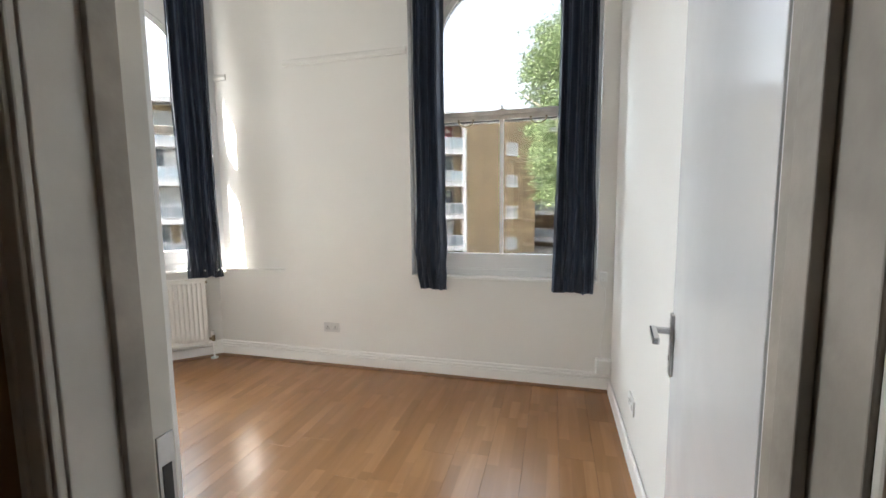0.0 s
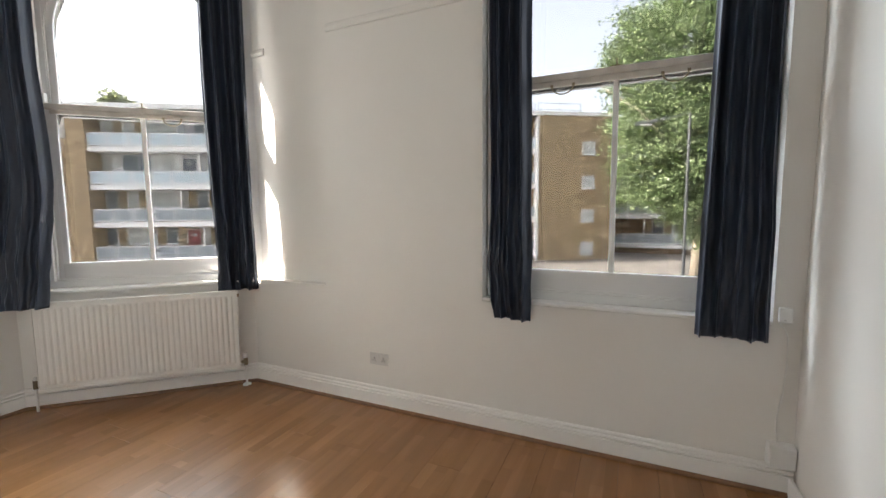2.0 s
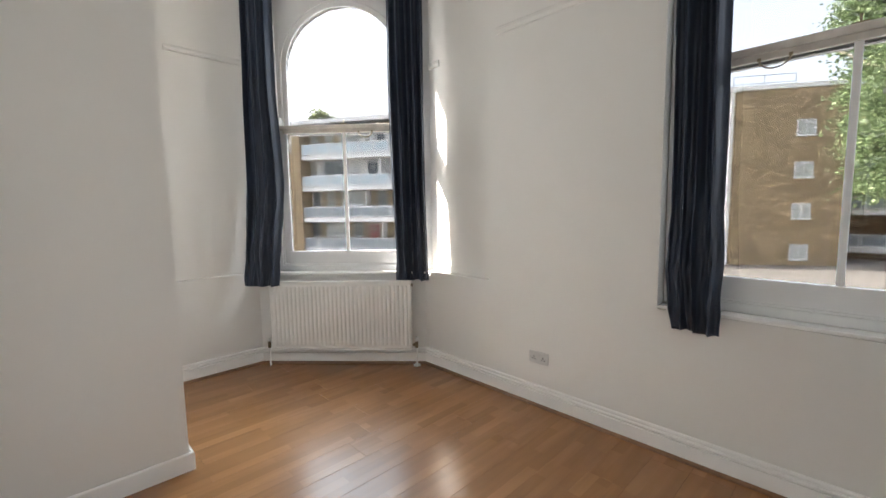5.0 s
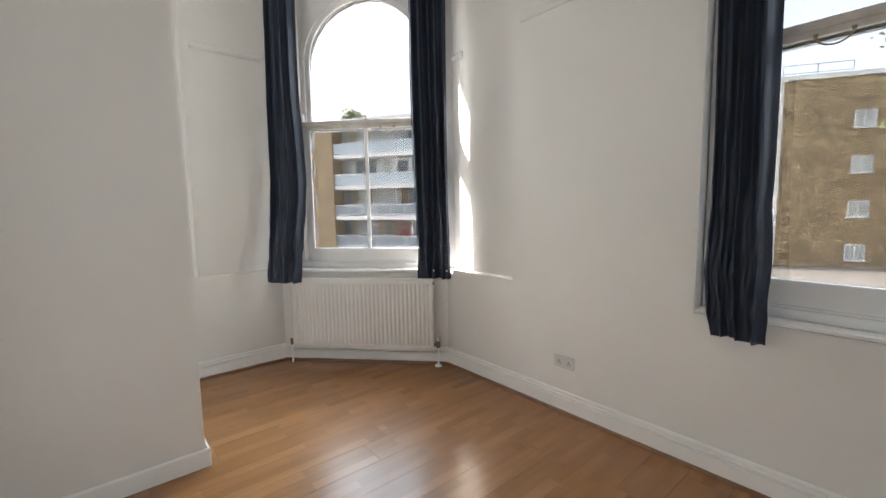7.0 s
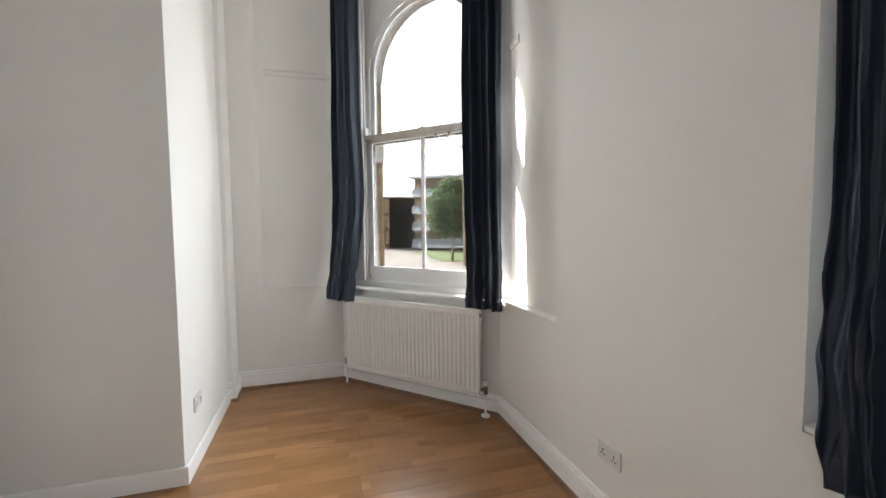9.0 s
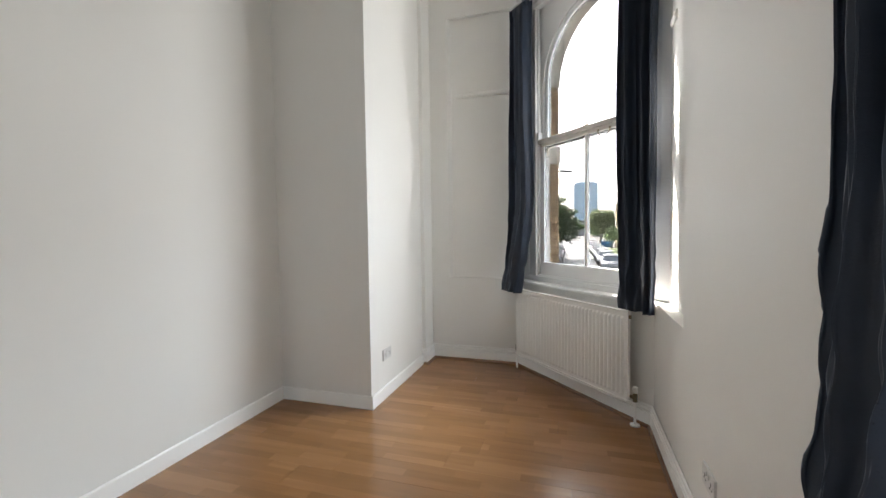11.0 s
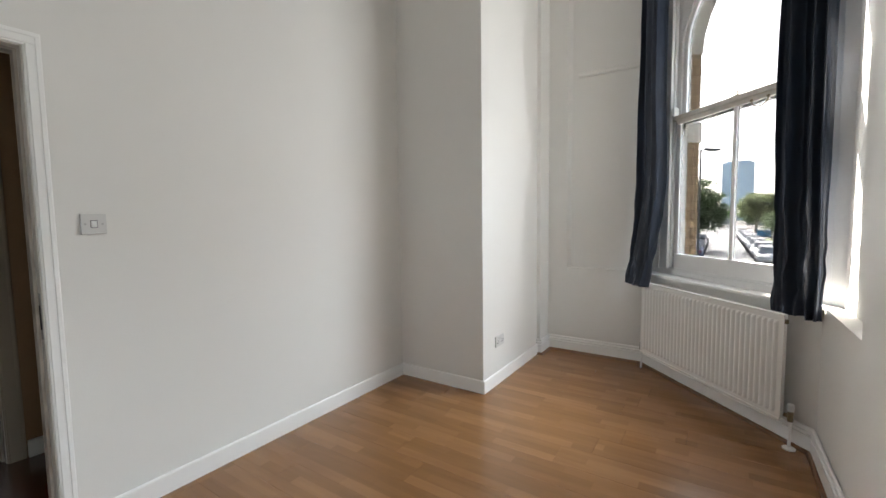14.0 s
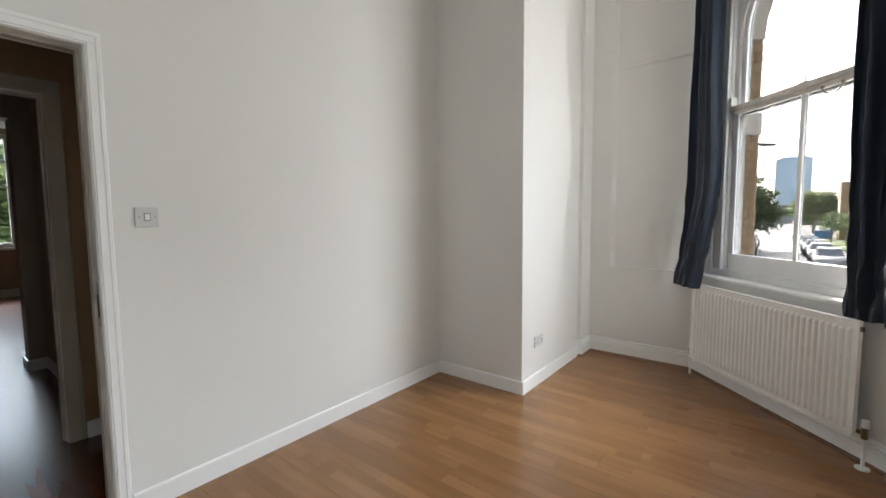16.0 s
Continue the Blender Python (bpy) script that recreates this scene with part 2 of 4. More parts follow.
def loose_weave(m):
    """Worn upright bands of the cloth where daylight pricks through between the threads."""
    nt = m.node_tree
    N, Lk = nt.nodes.new, nt.links.new
    tc, hole, mix = N("ShaderNodeTexCoord"), N("ShaderNodeBsdfTransparent"), N("ShaderNodeMixShader")
    gates = []
    for scale, lo, hi in (((26, 0.0, 0.5), 0.60, 0.68), ((420, 0.0, 170), 0.58, 0.72)):
        mp, ns, gate = N("ShaderNodeMapping"), N("ShaderNodeTexNoise"), N("ShaderNodeMapRange")
        mp.inputs["Scale"].default_value = scale
        ns.inputs["Scale"].default_value, ns.inputs["Detail"].default_value = 1.0, 1
        gate.inputs["From Min"].default_value, gate.inputs["From Max"].default_value = lo, hi
        Lk(tc.outputs["Object"], mp.inputs["Vector"]), Lk(mp.outputs[0], ns.inputs["Vector"]), Lk(ns.outputs["Fac"], gate.inputs["Value"])
        gates.append(gate)
    both = N("ShaderNodeMath"); both.operation = "MULTIPLY"
    Lk(gates[0].outputs[0], both.inputs[0]), Lk(gates[1].outputs[0], both.inputs[1])
    Lk(both.outputs[0], mix.inputs[0]), Lk(nt.nodes["Principled BSDF"].outputs[0], mix.inputs[1]), Lk(hole.outputs[0], mix.inputs[2])
    Lk(mix.outputs[0], nt.nodes["Material Output"].inputs["Surface"])


loose_weave(M_CURTAIN)
# shade of the hall and passage is put into these brown colours
M_HALL = shade("shaded_hall_paint", (0.36, 0.23, 0.12), 0.6, 0.06, 2, 60, 0.05)
M_DIM = shade("shaded_passage_paint", (0.42, 0.36, 0.27), 0.6, 0.05, 2, 60, 0.05)
M_FLOOR = laminate("oak_laminate", (0.145, 0.060, 0.019), (0.245, 0.112, 0.038), (0.365, 0.190, 0.074), 0.215)
M_HALLFLOOR = laminate("red_laminate", (0.06, 0.018, 0.009), (0.10, 0.03, 0.015), (0.15, 0.05, 0.025), 0.2)
M_GLASS = pane_glass("window_glass")
M_STOCK = shade("stock_brick", (0.43, 0.31, 0.19), 0.9, 0.2, 13, 70, 0.7, tint=(0.22, 0.14, 0.085))
M_MORTAR = shade("mortar", (0.24, 0.18, 0.12), 0.95, 0.1, 10, 80, 0.4)
M_STONE = shade("painted_stone", (0.66, 0.63, 0.57), 0.8, 0.08, 6, 60, 0.3)
M_FLATS = brickwork("yellow_brick", (0.50, 0.375, 0.22), (0.215, 0.145, 0.082), (0.39, 0.305, 0.195), 0.25, 0.085)
M_FLATS2 = brickwork("brown_brick", (0.38, 0.26, 0.16), (0.22, 0.14, 0.08), (0.34, 0.28, 0.21), 0.225, 0.075)
M_SLAB = shade("white_concrete", (0.80, 0.80, 0.79), 0.8, 0.05, 1.5, 20, 0.1)
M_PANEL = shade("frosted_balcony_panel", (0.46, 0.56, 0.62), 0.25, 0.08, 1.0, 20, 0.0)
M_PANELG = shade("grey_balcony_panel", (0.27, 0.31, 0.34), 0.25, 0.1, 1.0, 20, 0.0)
M_UPVC = shade("white_upvc", (0.76, 0.77, 0.77), 0.35, 0.02)
M_DARKGLASS = shade("dark_window_glass", (0.11, 0.14, 0.17), 0.15, 0.2, 0.7, 10, 0.0)
M_BLIND = shade("net_curtain", (0.48, 0.50, 0.48), 0.5, 0.1, 1.0, 20, 0.0)
M_RED = shade("red_door_paint", (0.24, 0.025, 0.025), 0.4, 0.05)
M_NAVY = shade("navy_door_paint", (0.04, 0.055, 0.09), 0.4, 0.05)
M_ROOF = shade("roof_felt", (0.33, 0.33, 0.33), 0.8, 0.1)
M_ROAD = shade("asphalt", (0.13, 0.128, 0.124), 0.55, 0.15, 0.4, 40, 0.2)
M_PAVE = shade("pavement_slabs", (0.26, 0.24, 0.215), 0.9, 0.1, 0.6, 20, 0.2)
M_GRASS = shade("grass", (0.10, 0.15, 0.035), 0.9, 0.2, 0.8, 30, 0.5)
M_GROUND = shade("forecourt", (0.19, 0.172, 0.15), 0.9, 0.12, 0.3, 20, 0.2)
M_BARK = shade("bark", (0.38, 0.32, 0.24), 0.9, 0.25, 3, 25, 0.5)
M_LEAF = leafy("plane_leaves", (0.062, 0.108, 0.042), (0.29, 0.37, 0.17))
M_LEAF2 = leafy("dark_leaves", (0.035, 0.07, 0.022), (0.11, 0.18, 0.05))
# olive leaves lightened so that the colour includes distance haze
M_LEAF3 = leafy("hazy_olive_leaves", (0.15, 0.19, 0.08), (0.33, 0.37, 0.18))
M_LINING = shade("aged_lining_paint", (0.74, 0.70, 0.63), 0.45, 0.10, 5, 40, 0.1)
# scuffed paint, browned further for the shade in the door rebate
M_STOP = shade("scuffed_shaded_stop", (0.44, 0.39, 0.33), 0.5, 0.2, 8, 40, 0.2)
M_LAMP = shade("galvanised_steel", (0.085, 0.09, 0.095), 0.6, 0.08, 4, 30, 0.0, metal=0.6)
# far buildings: distance haze is put into these pale colours
M_TOWER = shade("hazed_blue_cladding", (0.48, 0.66, 0.80), 0.4, 0.1, 0.05, 1, 0.0)
M_TOWERB = shade("hazed_blue_band", (0.55, 0.71, 0.82), 0.4, 0.1, 0.05, 1, 0.0)
M_HAZE = shade("hazy_grey_brick", (0.42, 0.41, 0.40), 0.9, 0.1, 0.3, 3, 0.0)
M_TYRE = shade("tyre_rubber", (0.02, 0.02, 0.02), 0.8, 0.05)


# ---- mesh helpers ----
def link(name, bm, material, smooth=False):
    me = bpy.data.meshes.new(name)
    bmesh.ops.recalc_face_normals(bm, faces=bm.faces[:])
    bm.to_mesh(me), bm.free()
    me.materials.append(material)
    if smooth:
        me.shade_smooth()
    return new(name, me)


def part(name, bm, material, parent, label="", smooth=False):
    ob = link(name, bm, material, smooth)
    ob.parent = parent
    if label:
        ob["label"] = label
    return ob


def empty(name, m, label="", category="", group="", kind=""):
    ob = new(name)
    ob.matrix_world = m
    ob.empty_display_size = 0.1
    return tagged(ob, label, category, group, kind)


def box(bm, x0, x1, y0, y1, z0, z1, bevel=0.0):
    vs = [bm.verts.new((x, y, z)) for z in (z0, z1) for x, y in ((x0, y0), (x1, y0), (x1, y1), (x0, y1))]
    fs = [bm.faces.new([vs[i] for i in q]) for q in ((3, 2, 1, 0), (4, 5, 6, 7), (0, 1, 5, 4), (1, 2, 6, 5), (2, 3, 7, 6), (3, 0, 4, 7))]
    if bevel:
        es = list({e for f in fs for e in f.edges})
        bmesh.ops.bevel(bm, geom=es, offset=bevel, segments=2, affect="EDGES", profile=0.5)
    return bm


def boxes(*args, bevel=0.0):
    bm = bmesh.new()
    for a in args:
        box(bm, *a, bevel=bevel)
    return bm


def prism(bm, pts, z0, z1):
    lo, hi = [bm.verts.new((x, y, z0)) for x, y in pts], [bm.verts.new((x, y, z1)) for x, y in pts]
    k = len(pts)
    bm.faces.new(lo[::-1]), bm.faces.new(hi)
    for i in range(k):
        bm.faces.new((lo[i], lo[(i + 1) % k], hi[(i + 1) % k], hi[i]))
    return bm


def extrude_xz(bm, pts, y0, y1):
    """An outline in x and z, thick from y0 to y1."""
    lo, hi = [bm.verts.new((x, y0, z)) for x, z in pts], [bm.verts.new((x, y1, z)) for x, z in pts]
    k = len(pts)
    bm.faces.new(lo), bm.faces.new(hi[::-1])
    for i in range(k):
        bm.faces.new((lo[i], hi[i], hi[(i + 1) % k], lo[(i + 1) % k]))
    return bm


def tube(bm, pts, r, sides=10):
    """A round bar along a line of points."""
    rings = []
    for i, p in enumerate(pts):
        p = Vector(p)
        d = (Vector(pts[min(i + 1, len(pts) - 1)]) - Vector(pts[max(i - 1, 0)])).normalized()
        a = d.orthogonal().normalized() if i == 0 else (rings[-1][1] - d * rings[-1][1].dot(d)).normalized()
        b = d.cross(a)
        rr = r[i] if isinstance(r, (list, tuple)) else r
        rings.append(([bm.verts.new(p + (a * math.cos(t) + b * math.sin(t)) * rr) for t in np.linspace(0, 2 * math.pi, sides, endpoint=False)], a))
    for (A, _), (B, _) in zip(rings, rings[1:]):
        for i in range(sides):
            bm.faces.new((A[i], A[(i + 1) % sides], B[(i + 1) % sides], B[i]))
    bm.faces.new(rings[0][0][::-1]), bm.faces.new(rings[-1][0])
    return bm


def arc(cx, cz, r, a0, a1, k=24):
    return [(cx + r * math.cos(radians(a)), cz + r * math.sin(radians(a))) for a in np.linspace(a0, a1, k + 1)]


def sweep(path, profile):
    """A moulding along a plan line, its profile (offset to the right of the way, height) mitred at the corners."""
    bm = bmesh.new()
    P = [Vector(p) for p in path]
    rings = []
    for i, p in enumerate(P):
        d0 = (p - P[i - 1]).normalized() if i else None
        d1 = (P[i + 1] - p).normalized() if i + 1 < len(P) else None
        n0, n1 = [Vector((d.y, -d.x)) if d else None for d in (d0, d1)]
        if n0 and n1:
            nn = (n0 + n1).normalized()
            nn = nn / nn.dot(n0)
        else:
            nn = n0 or n1
        rings.append([bm.verts.new((p.x + nn.x * o, p.y + nn.y * o, z)) for o, z in profile])
    k = len(profile)
    for A, B in zip(rings, rings[1:]):
        for i in range(k):
            bm.faces.new((A[i], B[i], B[(i + 1) % k], A[(i + 1) % k]))
    bm.faces.new(rings[0]), bm.faces.new(rings[-1][::-1])
    return bm


def structure(name, bm, material, label, category):
    return tagged(link(name, bm, material), label, category, kind="structure")


# ---- plan (metres) ----
YF, XR, XL, YD = 3.55, 0.62, -4.03, 0.79          # far, right, left and door walls
BX, BY = -2.68, 1.585                             # boxed-in corner beside the door wall
SILL, HEAD, CEIL = 0.845, 3.46, 3.95
BAY = Matrix(((0.7306, -0.6828, 0, -4.006), (0.6828, 0.7306, 0, 2.494), (0, 0, 1, 0), (0, 0, 0, 1)))   # along the bay wall, outwards, up
W2M = Matrix.Translation((-0.226, YF, 0))


def bay(u, d):
    p = BAY @ Vector((u, d, 0))
    return (p.x, p.y)


# ---- floor, ceiling, walls ----
floor = structure("floor", prism(bmesh.new(), [(XL - 0.5, YD - 0.16), (XR + 0.3, YD - 0.16), (XR + 0.3, 4.0), (-3.2, 4.0), (XL - 0.5, 2.9)], -0.25, -0.012), M_MORTAR, "oak laminate floor of long three-strip boards", "floor")
ceiling = structure("ceiling", boxes((XL - 0.6, XR + 0.3, -0.5, 4.3, CEIL, CEIL + 0.2)), M_CEIL, "plain white plaster ceiling", "ceiling")

bm = bmesh.new()
prism(bm, [(-2.175, YF), (-0.957, YF), (-0.957, 3.74), (-2.175, 3.74)], 0, CEIL)
prism(bm, [(0.505, YF), (XR + 0.2, YF), (XR + 0.2, 3.74), (0.505, 3.74)], 0, CEIL)
prism(bm, [(-0.957, YF), (0.505, YF), (0.505, 3.74), (-0.957, 3.74)], 0, SILL - 0.02)
prism(bm, [(-0.957, YF), (0.505, YF), (0.505, 3.74), (-0.957, 3.74)], HEAD, CEIL)
prism(bm, [(-2.912, YF), (-2.175, YF), (-2.175, 3.74), (-3.02, 3.74)], 0, SILL)
prism(bm, [(-2.912, YF), (-2.175, YF), (-2.175, 3.74), (-3.02, 3.74)], HEAD, CEIL)
prism(bm, [(-2.90, 3.632), (-2.175, 3.632), (-2.175, 3.74), (-2.98, 3.74)], SILL, HEAD)
structure("wall_north", bm, M_WALL, "white painted plaster wall with a recessed window reveal", "wall")
bm = bmesh.new()
prism(bm, [bay(-0.01, 0.025), bay(1.52, 0.025), bay(1.56, 0.2), bay(-0.2, 0.2)], 0, SILL - 0.02)
prism(bm, [bay(-0.01, 0.025), bay(1.52, 0.025), bay(1.56, 0.2), bay(-0.2, 0.2)], HEAD, CEIL)
structure("wall_bay", bm, M_WALL, "white painted canted bay wall under and over the arched window", "wall")
bm = bmesh.new()
prism(bm, [(XL, 1.5), (XL, 1.81), (XL - 0.4, 1.81), (XL - 0.4, 1.5)], 0, CEIL)
prism(bm, [(XL, 1.81), (XL, 2.505), (XL - 0.3, 2.7), (XL - 0.4, 1.81)], 0, SILL)
prism(bm, [(XL, 1.81), (XL, 2.505), (XL - 0.3, 2.7), (XL - 0.4, 1.81)], HEAD, CEIL)
prism(bm, [(XL, 1.81), (XL - 0.045, 1.84), (XL - 0.05, 2.60), (XL - 0.3, 2.75), (XL - 0.4, 1.81)], SILL, HEAD)
prism(bm, [(-3.80, 1.5), (-3.80, 1.622), (XL - 0.01, 1.622), (XL - 0.01, 1.5)], 0, CEIL)
structure("wall_west", bm, M_WALL, "white painted wall with a shallow recess beside the window", "wall")
structure("wall_boxing", prism(bmesh.new(), [(BX, YD - 0.1), (BX, BY), (-3.81, BY), (-3.81, YD - 0.1)], 0, CEIL), M_WALL, "white boxed-in corner with a sharp edge", "wall")
DX0, DX1, DH = -0.40, 0.413, 2.04
bm = boxes((BX - 0.1, DX0 - 0.03, YD - 0.15, YD, 0, CEIL), (DX1 + 0.03, XR + 0.15, YD - 0.15, YD, 0, CEIL), (DX0 - 0.03, DX1 + 0.03, YD - 0.15, YD, DH + 0.03, CEIL))
structure("wall_south", bm, M_WALL, "white painted partition with the doorway", "wall")
structure("wall_east", boxes((XR, XR + 0.15, YD - 0.16, 3.74, 0, CEIL)), M_WALL, "smooth white painted side wall", "wall")

# outer brick leaf with arched openings
R_IN, SPRING, UC = 0.56, 2.68, 0.80


def outer_leaf(bm, x0, x1, y0, y1, cx, r, sill):
    left = [(x0, -2.75), (x0, 6.5), (cx, 6.5), (cx, SPRING + r)] + arc(cx, SPRING, r, 90, 180)[1:] + [(cx - r, sill), (cx, sill), (cx, -2.75)]
    right = [(x1, -2.75), (x1, 6.5), (cx, 6.5), (cx, SPRING + r)] + arc(cx, SPRING, r, 90, 0)[1:] + [(cx + r, sill), (cx, sill), (cx, -2.75)]
    for pts in (left, right):
        extrude_xz(bm, pts, y0, y1)
    return bm


lf = structure("wall_outer_bay", outer_leaf(bmesh.new(), -0.12, 1.66, 0.24, 0.366, UC, 0.602, 0.80), M_FLATS2, "stock brick outer wall with an arched opening", "wall")
lf.matrix_world = BAY
lf = structure("wall_outer_north", outer_leaf(bmesh.new(), -2.55, 1.2, 0.24, 0.366, 0.0, 0.602, 0.80), M_FLATS2, "stock brick outer wall with an arched opening", "wall")
lf.matrix_world = W2M
structure("wall_outer_west", boxes((XL - 0.62, XL - 0.4, 0.2, 2.45, -2.75, 6.5)), M_FLATS2, "stock brick outer wall", "wall")

# ---- skirting and beads ----
SK = [(0, 0), (0.024, 0), (0.024, 0.098), (0.012, 0.100), (0.012, 0.105), (0.021, 0.107), (0.025, 0.114), (0.021, 0.122), (0.013, 0.124), (0.013, 0.129), (0.019, 0.132), (0.020, 0.139), (0.016, 0.148), (0.009, 0.150), (0.009, 0.130), (0, 0.130)]
OLD = [(-3.80, BY - 0.02), (-3.80, 1.622), (XL, 1.622), (XL, 2.505), (-2.912, YF), (XR, YF)]
structure("baseboard_moulded", sweep(OLD, SK), M_GLOSS, "tall white moulded skirting board", "baseboard")
QD = [(0.024, 0.0)] + [(0.024 + 0.017 * math.cos(radians(a)), 0.019 * math.sin(radians(a))) for a in (0, 20, 40, 60, 80, 90)]
structure("trim_bead", sweep(OLD, QD), M_BEAD, "brown wooden quadrant bead along the floor", "trim")
SP = [(0, 0), (0.022, 0), (0.022, 0.092), (0.018, 0.099), (0.009, 0.1), (0.009, 0.078), (0, 0.078)]
structure("baseboard_plain", sweep([(DX0 - 0.065, YD), (BX, YD), (BX, BY), (-3.80, BY)][::1], [(o, z) for o, z in SP]), M_GLOSS, "plain white square skirting board", "baseboard")
structure("baseboard_east", sweep([(XR, YF - 0.03), (XR, YD)], SP), M_GLOSS, "plain white square skirting board", "baseboard")

# traces of the old picture rail
RR = [(0, -0.012), (0.004, -0.010), (0.007, 0), (0.004, 0.011), (0, 0.014)]


def ridge(name, path, z, k=1.0):
    return structure(name, sweep(path, [(o * k, z + h * k) for o, h in RR]), M_WALL, "painted-over trace of an old picture rail", "trim")


ridge("trim_rail_north", [(-2.10, YF), (-0.975, YF)], 2.65, 2.2)
ridge("trim_rail_recess", [(-2.90, 3.632), (-2.77, 3.632)], 2.62, 2.2)
ridge("trim_rail_west", [(XL - 0.04, 1.9), (XL - 0.04, 2.56)], 2.69, 1.8)


# ---- windows ----
def sash_window(name, m, hw, label, pulls):
    """Tall box-sash window with an arched upper sash and a two-pane lower sash; x along, y outwards, z up."""
    win = empty(name, m, label, "window", kind="structure")
    s, h, r = SILL, HEAD, R_IN
    bm = bmesh.new()
    for k in (-1, 1):
        for a, b, y in ((hw, 0.70, 0.088), (0.71, 0.61, 0.100), (0.615, 0.60, 0.125), (0.605, 0.565, 0.152)):
            box(bm, *sorted((k * a, k * b)), y, 0.235 if b < 0.6 else 0.215, s + 0.045, h, bevel=0.004)
    box(bm, -hw, hw, 0.074, 0.215, h - 0.05, h - 0.002, bevel=0.004)
    box(bm, -hw, hw, 0.088, 0.215, h - 0.09, h - 0.045, bevel=0.004)
    part("window_frame", bm, M_SASH, win)
    for k in (-1, 1):
        pts = [(0, h - 0.05), (0, SPRING + r)] + [(k * abs(x), z) for x, z in arc(0, SPRING, r, 90, 0)[1:]] + [(k * r, 2.2), (k * 0.60, 2.2), (k * 0.60, h - 0.05)]
        part("spandrel", extrude_xz(bmesh.new(), pts, 0.155, 0.21), M_SASH, win)
    bm = bmesh.new()
    arch = arc(0, SPRING, r - 0.001, 0, 180, 32)
    inner = arc(0, SPRING, r - 0.045, 0, 180, 32)
    for (a, b), (c, d) in zip(zip(arch, inner), zip(arch[1:], inner[1:])):
        extrude_xz(bm, [a, b, d, c], 0.168, 0.205)
    bmesh.ops.remove_doubles(bm, verts=bm.verts[:], dist=0.0005)
    for k in (-1, 1):
        box(bm, *sorted((k * (r - 0.001), k * (r - 0.045))), 0.168, 0.205, 2.125, SPRING, bevel=0.002)
    box(bm, -r + 0.002, r - 0.002, 0.166, 0.206, 2.085, 2.125, bevel=0.002)
    up = part("upper_sash", bm, M_SASH, win)
    for k in (-1, 1):
        horn = [(k * (r - 0.002), 2.086), (k * (r - 0.05), 2.086), (k * (r - 0.05), 2.062), (k * (r - 0.040), 2.045), (k * (r - 0.036), 2.022), (k * (r - 0.024), 2.004), (k * (r - 0.002), 2.0)]
        part("sash_horn", extrude_xz(bmesh.new(), horn, 0.168, 0.204), M_RAIL, up, "curved cream sash horn")
    pts = [(x * 0.999, z) for x, z in inner] + [(-r + 0.046, 2.12), (r - 0.046, 2.12)]
    p = part("pane", extrude_xz(bmesh.new(), pts, 0.184, 0.188), M_GLASS, up)
    p.visible_shadow = False
    bm = bmesh.new()
    for k in (-1, 1):
        box(bm, *sorted((k * (r - 0.002), k * (r - 0.036))), 0.130, 0.160, 1.025, 2.125, bevel=0.003)
    box(bm, -r + 0.002, r - 0.002, 0.122, 0.162, 0.905, 1.025, bevel=0.004)
    low = part("lower_sash", bm, M_SASH, win)
    bm = boxes((-r - 0.03, r + 0.03, 0.108, 0.164, 2.125, 2.165), bevel=0.006)
    box(bm, -r + 0.002, r - 0.002, 0.118, 0.162, 2.095, 2.128, bevel=0.003)
    part("meeting_rail", bm, M_RAIL, low, "weathered cream meeting rail")
    bm = boxes((-0.015, 0.015, 0.13, 0.158, 1.025, 2.10), bevel=0.004)
    part("glazing_bar", bm, M_SASH, low)
    for a, b in ((-r + 0.036, -0.015), (0.015, r - 0.036)):
        p = part("pane", boxes((a, b, 0.141, 0.145, 1.025, 2.10)), M_GLASS, low)
        p.visible_shadow = False
    for cx in pulls:
        bm = bmesh.new()
        tube(bm, [(cx + 0.06 * math.cos(a), 0.112 + 0.004 * math.sin(a), 2.094 - 0.045 * math.sin(a)) for a in np.linspace(0, math.pi, 11)], 0.004, 6)
        for k in (-1, 1):
            box(bm, cx + k * 0.06 - 0.008, cx + k * 0.06 + 0.008, 0.108, 0.119, 2.090, 2.104)
        part("sash_handle", bm, M_BRASS, low, "curved dull metal sash pull")
    for k in (-1, 1):
        part("sash_stop", boxes((*sorted((k * 0.572, k * 0.60)), 0.105, 0.15, 2.17, 2.235), bevel=0.003), M_GLOSS, win)
    bm = boxes((-0.03, 0.03, 0.118, 0.158, 2.164, 2.174), bevel=0.002)
    tube(bm, [(0.0, 0.138, 2.17), (0.0, 0.138, 2.192), (0.0, 0.138, 2.207)], [0.006, 0.004, 0.008], 8)
    part("sash_catch", bm, M_BRASS, low, "small brass sash catch")
    bm = boxes((-hw, hw, 0.098, 0.215, s, s + 0.05), (-r - 0.04, r + 0.04, 0.112, 0.2, s + 0.045, s + 0.062), bevel=0.004)
    part("sub_sill", bm, M_SASH, win)
    return win


win1 = sash_window("window_1", BAY @ Matrix.Translation((UC, 0, 0)), 0.795, "tall white arched sash window above the radiator", (0.20,))
part("window_sill", boxes((-0.80, 0.735, -0.012, 0.10, SILL - 0.02, SILL), bevel=0.004), M_GLOSS, win1)
win2 = sash_window("window_2", W2M, 0.728, "tall white arched sash window with dark curtains", (-0.285, 0.285))
part("window_sill", boxes((-0.730, 0.730, 0.002, 0.10, SILL - 0.018, SILL), bevel=0.003), M_GLOSS, win2)



